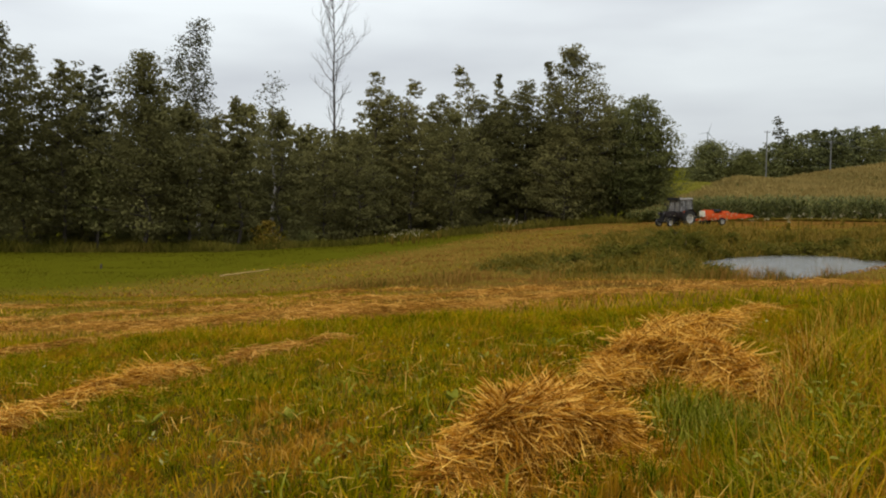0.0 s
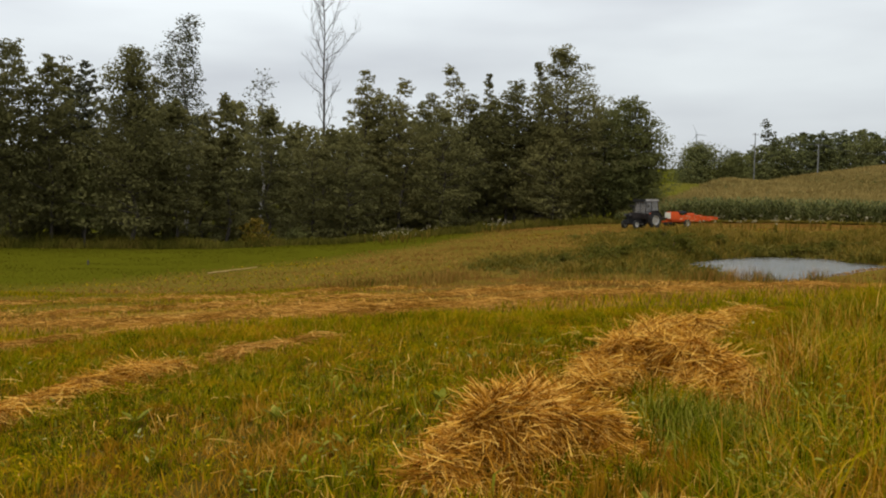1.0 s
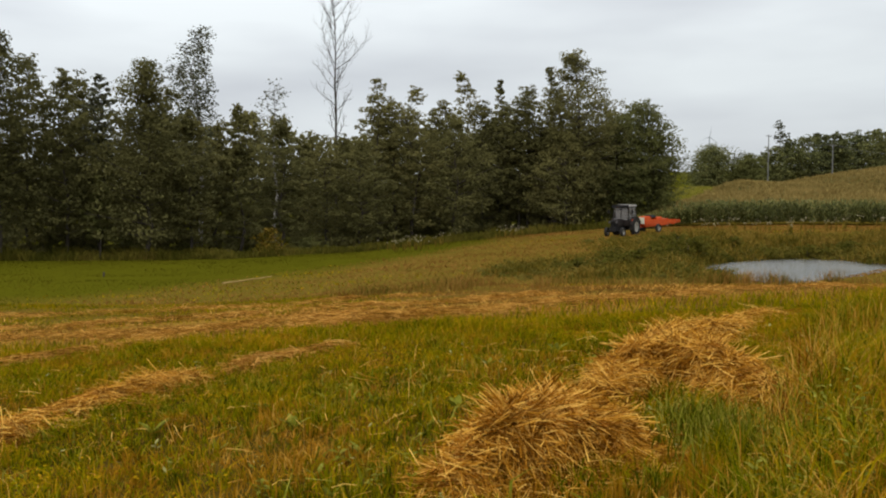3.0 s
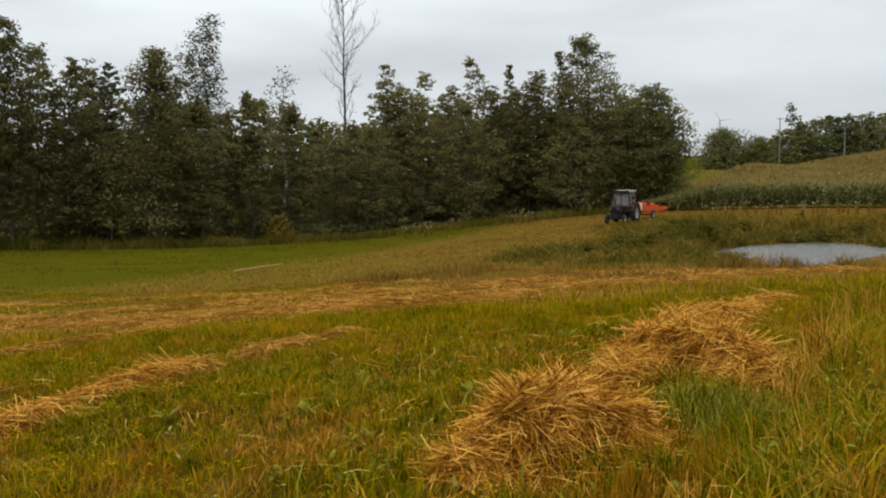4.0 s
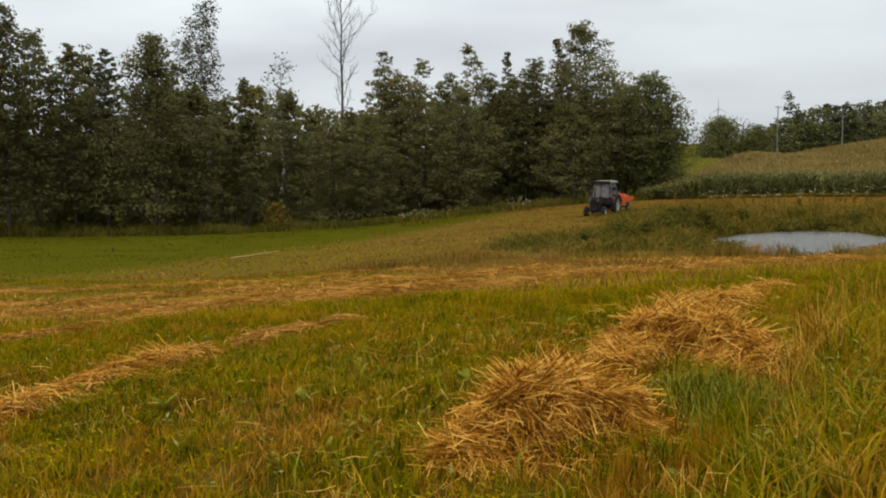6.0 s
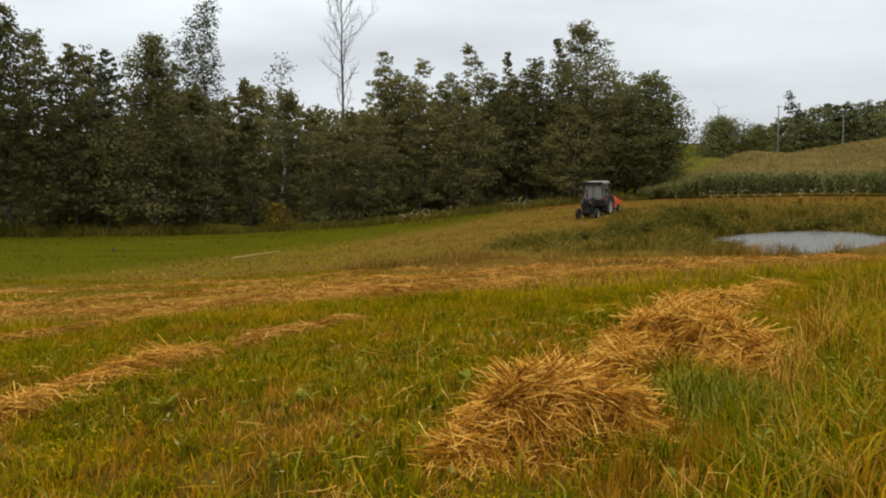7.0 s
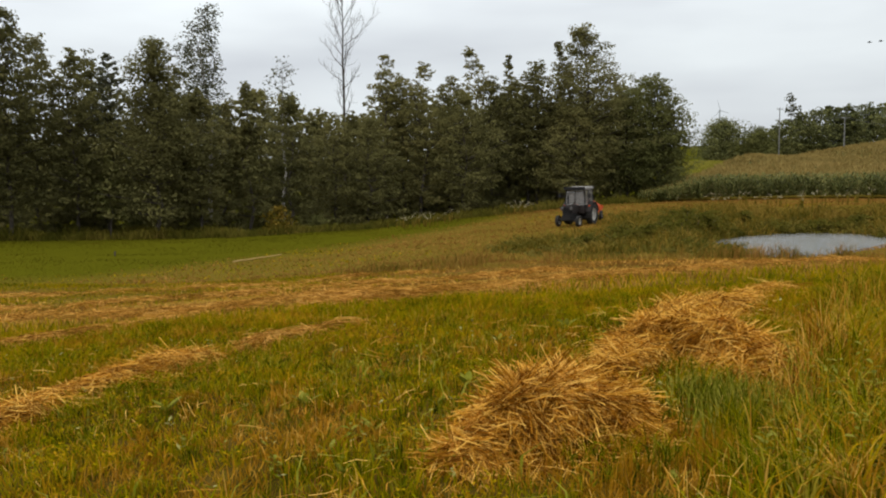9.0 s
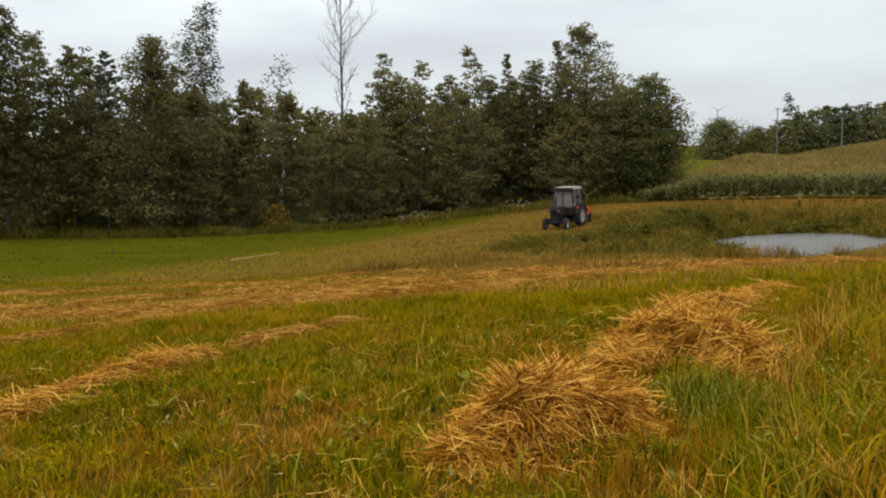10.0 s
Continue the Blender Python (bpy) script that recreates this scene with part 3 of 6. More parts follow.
    keep = ~((np.abs(x) < 0.6 * y + 1.2) & (y > 3.2)) & (np.hypot(x, y) > 0.5)
    x, y = x[keep], y[keep]
    v, f = blades(rng, x, y, ground(x, y), (0.13 + 0.07 * lumps(x, y, 0.9, 12)) * rng.uniform(0.5, 1.4, len(x)), rng.uniform(0.014, 0.03, len(x)), 0.9, 1.6, True)
    stuff("meadow_grass", v, f, GRASS, "short green meadow grass", "grass")
    # stalks among it
    x, y = wedge(rng, 20000, 3.2, 14)
    keep = lumps(x, y, 1.1, 13) + 0.7 * rank_zone(x, y) > rng.uniform(0.1, 1.4, len(x))
    x, y = x[keep], y[keep]
    v, f = blades(rng, x, y, ground(x, y), rng.uniform(0.10, 0.26, len(x)) * (1 + 0.5 * rank_zone(x, y)), rng.uniform(0.003, 0.006, len(x)), 0.35, 0.5)
    stuff("dry_stalks", v, f, DRY, "thin straw-coloured stalks standing in the meadow", "grass")
    # middle distance
    x, y = wedge(rng, 98000, 12.5, 34, 0.58)
    keep = ~in_pond(x, y)
    x, y = x[keep], y[keep]
    band = np.exp(-((y - 18.2 - 0.5 * np.maximum(x, 0)) / 3.3) ** 2)
    dry = rng.uniform(0, 1, len(x)) < 0.08 + 0.55 * smooth_step(12.8, 14.8, y - 0.5 * np.maximum(x - 2.5, 0) + 0.8 * lumps(x, y, 1.5, 71)) - 0.2 * smooth_step(19, 22, y) + 0.6 * mown_zone(x, y) * smooth_step(15, 20, y) + 0.7 * band
    dry &= rng.uniform(0, 1, len(x)) > 0.75 * smooth_step(2, -6, x) * smooth_step(17, 20, y) * smooth_step(-0.25, 0.3, lumps(x * 0.3, y, 1.1, 72) + 0.3 * smooth_step(20, 27, y))
    h = (0.11 + 0.06 * lumps(x, y, 1.6, 14)) * rng.uniform(0.6, 1.5, len(x)) * np.where(dry, 0.6, 1) * (1 - 0.45 * smooth_step(13.5, 15.5, y - 0.5 * np.maximum(x - 2.5, 0)))
    w = rng.uniform(0.012, 0.03, len(x))
    for k, mat, name, label in ((~dry, GRASS, "meadow_grass", "short green meadow grass further down the slope"), (dry, MOWN, "mown_grass", "mown yellowed grass lying over the slope")):
        v, f = blades(rng, x[k], y[k], ground(x[k], y[k]), h[k], w[k], 0.5, 0.7, True)
        stuff(name, v, f, mat, label, "grass")
    # loose hay left lying over the mown slope
    x, y = wedge(rng, 20000, 13.5, 30, 0.58)
    band = np.exp(-((y - 18.2 - 0.5 * np.maximum(x, 0)) / 2.8) ** 2) + 0.35 * smooth_step(19, 22, y)
    keep = (rng.uniform(0, 1, len(x)) < band * (0.25 + 1.5 * lumps(x * 0.5, y, 0.8, 41))) & ~in_pond(x, y, 1.5)
    x, y = x[keep], y[keep]
    v, f = blades(rng, x, y, ground(x, y) + 0.05, rng.uniform(0.02, 0.09, len(x)), rng.uniform(0.012, 0.028, len(x)), 2.5, 3.0, True)
    stuff("loose_hay", v, f, SWATH, "loose golden hay strewn over the mown slope", "hay")
    # rushes and long dry grass before the pond
    x, y = rng.uniform(-3.5, 26, 34000), rng.uniform(26.5, 37, 34000)
    keep = (rng.uniform(0, 1, len(x)) < 0.15 + 1.1 * lumps(x, y, 0.9, 36)) & (np.abs(y - 30.4 - 0.14 * x) < 2.6 + 0.5 * lumps(x, y, 2.5, 67)) & ~in_pond(x, y, 1.08)
    x, y = x[keep], y[keep]
    tall = rng.uniform(0.15, 0.46, len(x)) * (1 + 0.5 * lumps(x, y, 1.4, 68)) * (1 + 0.25 * smooth_step(8, 12, x))
    dry = rng.uniform(0, 1, len(x)) < 0.45 + 0.4 * lumps(x, y, 1.8, 69)
    for k, mat, name, label in ((dry, MOWN, "dry_rushes", "long tan dry grass before the pond"), (~dry, WEED, "rushes", "tufts of brownish rushes before the pond")):
        v, f = blades(rng, x[k], y[k], ground(x[k], y[k]), tall[k], rng.uniform(0.015, 0.035, k.sum()), 0.4, 0.6)
        stuff(name, v, f, mat, label, "rushes")
    # grass on the hill beside the maize
    x, y = rng.uniform(25, 95, 40000), rng.uniform(110, 262, 40000)
    keep = (x / y > 0.22) & (x / y < np.minimum(0.385, 0.29 + 0.0012 * (y - 100))) | (y > 240)
    x, y = x[keep], y[keep]
    v, f = blades(rng, x, y, ground(x, y), rng.uniform(0.2, 0.5, len(x)), rng.uniform(0.12, 0.25, len(x)), 0.5, 0.6, True)
    stuff("pasture_grass", v, f, PASTURE, "light green pasture on the hill beside the maize", "grass")
    # far meadow
    x, y = wedge(rng, 112000, 33, 98, 0.56)
    fresh = fresh_zone(x + rng.normal(0, 1.2, len(x)), y)
    keep = ~in_pond(x, y, 1.0) & ~((y > 92) & (x > 22)) & ~((pond_reach(x, y) < 1.5) & (y + 0.9 * np.maximum(x - 20, 0) > 47))
    x, y, fresh = x[keep], y[keep], fresh[keep]
    dry = ~fresh & (rng.uniform(0, 1, len(x)) < 0.16 + 0.62 * smooth_step(-9, 1, x) + 0.55 * mown_zone(x, y) + 0.3 * smooth_step(7, 3, np.abs(x - 8 - 0.75 * (y - 57))) * smooth_step(40, 48, y))
    h = (0.13 + 0.06 * lumps(x, y, 4.0, 15)) * rng.uniform(0.6, 1.4, len(x)) * np.where(fresh, 0.45, 1) * np.where((pond_reach(x, y) < 2.0) & (y < 42), 0.45, 1)
    w = rng.uniform(0.03, 0.09, len(x))
    for k, mat, name, label in ((fresh, FRESH, "fresh_grass", "bright green regrown grass before the wood"), (dry, MOWN, "mown_grass", "mown golden grass in the far meadow"),
                                (~fresh & ~dry, GRASS, "meadow_grass", "dull green grass in the far meadow")):
        v, f = blades(rng, x[k], y[k], ground(x[k], y[k]), h[k] * 0.55, w[k], 1.8, 2.2, True)
        stuff(name, v, f, mat, label, "grass")


make_meadow()


def weed_density(x, y):
    """Rough growth on the pond's bank."""
    s = pond_reach(x, y)
    far_side = smooth_step(-0.5, 0.5, (y - POND[1]) * POND_WAY[0] - (x - POND[0]) * POND_WAY[1] + 0.15 * np.maximum(x - 20, 0) ** 2)
    left = smooth_step(1.25, 0.85, np.hypot((x - 8.5) / 6.5, (y - 43.0) / 6.0))
    back = far_side * smooth_step(66, 61, y) * smooth_step(8.5, 11.5, x)
    return np.clip(left + back, 0, 1) * smooth_step(1.02, 1.07, s)


def make_weeds():
    rng = np.random.default_rng(5)
    x, y = rng.uniform(0, 42, 90000), rng.uniform(34, 68, 90000)
    d = weed_density(x, y)
    keep = rng.uniform(0, 1, len(x)) < d * (0.6 + 0.5 * lumps(x, y, 1.3, 16))
    x, y, d = x[keep], y[keep], d[keep]
    tall = np.where(y > 54, 0.26 + 0.42 * smooth_step(11, 19, x), 0.26 + 0.045 * np.clip(x - 3, 0, 8))
    h = tall * (1 + 0.5 * lumps(x, y, 2.2, 17) + 0.3 * lumps(x, y, 0.8, 19)) * rng.uniform(0.4, 1.25, len(x)) * (0.35 + 0.65 * d)
    v, f = blades(rng, x, y, ground(x, y), h, rng.uniform(0.03, 0.07, len(x)), 0.7, 1.0)
    stuff("bank_weeds", v, f, WEED, "tall dull green weeds and grasses on the pond bank", "weeds")
    # leafy herbs in mounds among them, thick along the far shore
    x, y = rng.uniform(2, 40, 9000), rng.uniform(34, 66, 9000)
    d = weed_density(x, y)
    shore = smooth_step(1.9, 1.2, pond_reach(x, y))
    keep = rng.uniform(0, 1, len(x)) < d * (0.22 + 0.55 * shore) * (0.7 + 0.6 * lumps(x, y, 2.0, 63))
    x, y, shore = x[keep], y[keep], shore[keep]
    v, f = leaf_mounds(rng, x, y, rng.uniform(0.22, 0.5, len(x)) * (1 + 0.35 * shore) * (0.6 + 0.4 * smooth_step(6, 12, x)), rng.uniform(0.25, 0.6, len(x)), 34, 0.15)
    stuff("bank_herbs", v, f, BANKLEAF, "dark green leafy herbs in mounds along the pond", "weeds")
    # nettles and long grass at the foot of the wood
    px = rng.uniform(-160, 1190, 17000)
    dd = np.interp(px, [0, 400, 660, 1200], [67.5, 72.0, 80.5, 93]) + rng.uniform(-1.4, 4, len(px)) + 0.9 * lumps(px, px, 60, 64)
    x, y = (px - 784) / 1539.0 * dd, dd
    v, f = blades(rng, x, y, ground(x, y), rng.uniform(0.25, 0.85, len(x)) * (1 + 0.5 * lumps(x, y, 2.0, 65)), rng.uniform(0.05, 0.12, len(x)), 0.5, 0.8, True)
    stuff("edge_weeds", v, f, BANKLEAF, "dark nettles and long grass at the foot of the wood", "weeds")


make_weeds()


# ---- hay ----
def spline(points, n):
    """A smooth line through points (x, y, ...), n samples."""
    p = np.asarray(points, float)
    p = np.vstack([2 * p[0] - p[1], p, 2 * p[-1] - p[-2]])
    out = []
    for s in np.linspace(0, len(p) - 3 - 1e-6, n):
        i, t = int(s), s - int(s)
        a, b, c, d = p[i:i + 4]
        out.append(0.5 * (2 * b + (c - a) * t + (2 * a - 5 * b + 4 * c - d) * t * t + (3 * b - a - 3 * c + d) * t ** 3))
    return np.array(out)


def straws(rng, pos, tangent, length, width, slope=0.0, tilt=0.3, curl=0.2):
    """Thin bent ribbons lying about a place, mostly along a direction in the plane (an angle each)."""
    n = len(pos)
    el = slope + rng.normal(0, tilt, n)
    d = np.stack([np.cos(tangent) * np.cos(el), np.sin(tangent) * np.cos(el), np.sin(el)], 1)
    side = np.cross(d, np.array([0, 0, 1.0]))
    side /= np.maximum(np.linalg.norm(side, axis=1, keepdims=True), 1e-6)
    up = np.cross(side, d)
    roll = rng.uniform(0, np.pi, n)[:, None]
    w = (side * np.cos(roll) + up * np.sin(roll)) * (width / 2)[:, None]
    droop = (side * rng.normal(0, curl, n)[:, None] - up * np.abs(rng.normal(0, curl, n))[:, None]) * length[:, None]
    v = np.empty((n, 6, 3))
    half = d * (length / 2)[:, None]
    v[:, 0], v[:, 1] = pos - half + droop * 0.5 - w, pos - half + droop * 0.5 + w
    v[:, 2], v[:, 3] = pos + w, pos - w
    v[:, 4], v[:, 5] = pos + half + droop * 0.5 + w, pos + half + droop * 0.5 - w
    o = (np.arange(n) * 6)[:, None]
    f = np.concatenate([o + np.array([[0, 1, 2, 3]]), o + np.array([[3, 2, 4, 5]])], 1).reshape(-1, 4)
    return v.reshape(-1, 3), f


def windrow(name, points, count, length, thick, label, seed, bed=True):
    """A swath of cut hay along a line of (x, y, half width, height): a lumpy bed and loose straws over it."""
    rng = np.random.default_rng(seed)
    line = spline(points, 90)
    base = new(name)
    tagged(base, label, "hay")
    d = np.gradient(line[:, :2], axis=0)
    along = np.arctan2(d[:, 1], d[:, 0])
    nx, ny = -np.sin(along), np.cos(along)
    across = np.linspace(-1, 1, 15)

    def top(i, s):
        x, y = line[i, 0] + nx[i] * s * line[i, 2], line[i, 1] + ny[i] * s * line[i, 2]
        rough = 1 + 0.45 * lumps(x, y, 0.3, seed) + 0.28 * lumps(x, y, 0.11, seed + 1)
        end = np.minimum(1, np.minimum(i, 89 - i) / 6.0)
        return x, y, ground(x, y) + line[i, 3] * np.clip(1 - s * s, 0, 1) * rough * end
    ii, ss = np.meshgrid(np.arange(90), across, indexing="ij")
    x, y, z = top(ii, ss)
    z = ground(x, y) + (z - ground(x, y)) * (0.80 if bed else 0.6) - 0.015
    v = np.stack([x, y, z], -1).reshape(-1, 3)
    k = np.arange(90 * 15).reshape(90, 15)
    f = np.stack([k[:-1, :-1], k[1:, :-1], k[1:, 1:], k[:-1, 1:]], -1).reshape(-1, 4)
    # near heaps get the bed with the straws' shade in its colour
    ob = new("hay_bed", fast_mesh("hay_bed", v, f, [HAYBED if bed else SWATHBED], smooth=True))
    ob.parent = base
    weight = line[:, 2] * (0.3 + line[:, 3]) * (1 if bed else np.clip(1 + 1.1 * lumps(line[:, 0], line[:, 1], 0.9, seed), 0.15, 3))
    i = rng.choice(90, count, p=weight / weight.sum())
    s = np.clip(rng.normal(0, 0.58 if bed else 0.8, count), -1.6, 1.6)
    x, y, z = top(i, s)
    x, y = x + rng.normal(0, 0.03, count), y + rng.normal(0, 0.03, count)
    z = z + np.abs(rng.normal(0, 0.028, count))
    # straws lie in combed bunches that follow the slope and change direction from place to place
    phi = 0.7 + 1.5 * lumps(x, y, 0.55, seed + 2) + rng.normal(0, 0.75, count) if bed else rng.normal(0, 0.8, count)
    step = np.hypot(*np.gradient(line[:, :2], axis=0).T)[i]
    up_across = (top(i, s + 0.05)[2] - top(i, s - 0.05)[2]) / (0.1 * line[i, 2])
    up_along = (top(np.minimum(i + 1, 89), s)[2] - top(np.maximum(i - 1, 0), s)[2]) / (2 * step)
    slope = np.arctan(np.clip(np.cos(phi) * up_along + np.sin(phi) * up_across, -1.6, 1.6)) if bed else 0.0
    v, f = straws(rng, np.stack([x, y, z], 1), along[i] + phi, length * rng.uniform(0.5, 1.4, count) * rng.choice([1, 1, 1, 1, 1, 1, 1, 1.45], count), thick * rng.uniform(0.6, 1.4, count), slope, 0.13 if bed else 0.10, 0.26 if bed else 0.2)
    ob = new("straw_layer", fast_mesh("straw_layer", v, f, [HAY if bed else SWATH]))
    ob.parent = base
    tagged(ob, kind="stuff")
    if bed:
        # long bright straws thrown across the top
        n = count // 13
        i = rng.choice(90, n, p=weight / weight.sum())
        s = np.clip(rng.normal(0, 0.5, n), -1.1, 1.1)
        x, y, z = top(i, s)
        phi = rng.uniform(0, np.pi, n)
        up_across = (top(i, s + 0.05)[2] - top(i, s - 0.05)[2]) / (0.1 * line[i, 2])
        slope = np.arctan(np.clip(np.sin(phi) * up_across, -1.2, 1.2))
        v, f = straws(rng, np.stack([x, y, z + rng.uniform(0.015, 0.05, n)], 1), along[i] + phi, rng.uniform(0.3, 0.62, n), rng.uniform(0.005, 0.0085, n), slope, 0.10, 0.16)
        ob = new("top_layer", fast_mesh("top_layer", v, f, [STRAW]))
        ob.parent = base
        tagged(ob, "long pale straws thrown across the top", kind="stuff")
    return base


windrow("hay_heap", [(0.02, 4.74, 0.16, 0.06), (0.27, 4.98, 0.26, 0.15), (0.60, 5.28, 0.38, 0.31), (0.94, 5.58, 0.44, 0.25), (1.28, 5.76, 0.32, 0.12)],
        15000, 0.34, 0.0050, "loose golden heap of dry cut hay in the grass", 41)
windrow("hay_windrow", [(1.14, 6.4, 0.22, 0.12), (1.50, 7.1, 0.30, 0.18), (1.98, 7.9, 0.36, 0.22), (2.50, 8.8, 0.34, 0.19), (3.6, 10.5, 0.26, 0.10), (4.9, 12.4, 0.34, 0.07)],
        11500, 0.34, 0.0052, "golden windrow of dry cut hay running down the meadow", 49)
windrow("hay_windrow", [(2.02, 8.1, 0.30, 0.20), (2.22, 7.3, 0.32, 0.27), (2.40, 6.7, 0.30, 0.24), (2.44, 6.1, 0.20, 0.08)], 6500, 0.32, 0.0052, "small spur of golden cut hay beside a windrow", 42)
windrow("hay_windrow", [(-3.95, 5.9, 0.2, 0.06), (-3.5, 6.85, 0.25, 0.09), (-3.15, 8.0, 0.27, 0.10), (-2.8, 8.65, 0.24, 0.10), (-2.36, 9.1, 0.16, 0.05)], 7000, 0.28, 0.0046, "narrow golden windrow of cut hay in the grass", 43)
windrow("hay_windrow", [(-2.25, 9.4, 0.15, 0.05), (-1.9, 9.85, 0.2, 0.08), (-0.93, 10.8, 0.15, 0.05)], 1300, 0.28, 0.007, "thin trail of cut hay across the grass", 44, False)
windrow("hay_windrow", [(-7.5, 10.6, 0.3, 0.05), (-5.7, 11.2, 0.3, 0.07), (-4.9, 12.0, 0.3, 0.06), (-4.6, 14.5, 0.4, 0.06)], 3600, 0.22, 0.008, "flat golden swath of cut hay on the slope", 45, False)
windrow("hay_windrow", [(-9.5, 16.4, 0.5, 0.05), (-6.0, 16.2, 0.7, 0.06), (-3.4, 15.8, 1.0, 0.09), (-1.4, 15.3, 1.1, 0.10), (0.55, 14.8, 0.9, 0.10), (2.4, 16.4, 0.7, 0.08), (5.8, 18.8, 0.6, 0.08), (11.0, 21.4, 0.6, 0.08), (17, 24.4, 0.6, 0.08)],
        14000, 0.24, 0.007, "long golden swath of cut hay across the meadow", 46, False)
windrow("hay_windrow", [(-14, 19.5, 0.3, 0.05), (-9.0, 19.8, 0.45, 0.09), (-4, 20.5, 0.4, 0.09), (0.5, 20.2, 0.5, 0.09), (3.0, 21.0, 0.3, 0.05)],
        5000, 0.26, 0.009, "faded swath of cut hay across the meadow", 47, False)
windrow("hay_windrow", [(-18, 27, 0.25, 0.05), (-9.0, 25.5, 0.35, 0.10), (-3, 25.8, 0.3, 0.10), (0.0, 26.2, 0.25, 0.06)], 2200, 0.26, 0.010, "faded swath of cut hay lower on the slope", 48, False)


def loose_straw():
    """Single straws left lying over the near meadow."""
    rng = np.random.default_rng(52)
    x, y = wedge(rng, 3400, 3.4, 10)
    keep = rng.uniform(0, 1, len(x)) < 0.22 + 0.7 * lumps(x, y, 0.6, 38) + 0.5 * np.exp(-((x - 1.6) / 1.6) ** 2)
    x, y = x[keep], y[keep]
    n = len(x)
    v, f = straws(rng, np.stack([x, y, ground(x, y) + rng.uniform(0.05, 0.14, n)], 1), rng.uniform(0, 2 * np.pi, n), rng.uniform(0.06, 0.22, n), rng.uniform(0.003, 0.0055, n), 0.0, 0.2)
    stuff("loose_straw", v, f, HAY, "single straws scattered over the meadow", "straw")


loose_straw()


# ---- trees ----
def tubes(segments, sides=6):
    """Tapered limbs from (a, b, r0, r1) rows as one array of quads."""
    vs, fs = [], []
    for a, b, r0, r1 in segments:
        a, b = np.asarray(a, float), np.asarray(b, float)
        d = b - a
        d = d / max(np.linalg.norm(d), 1e-6)
        u = np.cross(d, [0.3, 0.9, 0.2])
        u /= np.linalg.norm(u)
        w = np.cross(d, u)
        o = len(vs) * 2 * sides
        ang = np.arange(sides) * 2 * np.pi / sides
        ring = np.cos(ang)[:, None] * u + np.sin(ang)[:, None] * w
        vs.append(np.vstack([a + ring * r0, b + ring * r1]))
        j = np.arange(sides)
        k = (j + 1) % sides
        fs.append(np.stack([o + j, o + k, o + sides + k, o + sides + j], 1))
    return np.vstack(vs), np.vstack(fs)


ENVELOPES = {
    "alder": lambda f: np.minimum(1, np.minimum(0.70 + 1.2 * f, 0.14 + 2.3 * np.clip(1 - f, 0, 1) ** 0.95)),
    "cone": lambda f: np.minimum(1, 0.08 + 1.5 * np.clip(1 - f, 0, 1) ** 0.95),
    "birch": lambda f: np.minimum(1, np.minimum(0.5 + 2.2 * f, 0.30 + 1.5 * np.clip(1 - f, 0, 1) ** 0.7)),
    "round": lambda f: np.sqrt(np.clip(1 - (1.75 * f - 0.78) ** 2 * 0.98, 0.05, 1)),
    "bush": lambda f: np.sqrt(np.clip(1 - f * f * 0.95, 0.03, 1)),
}


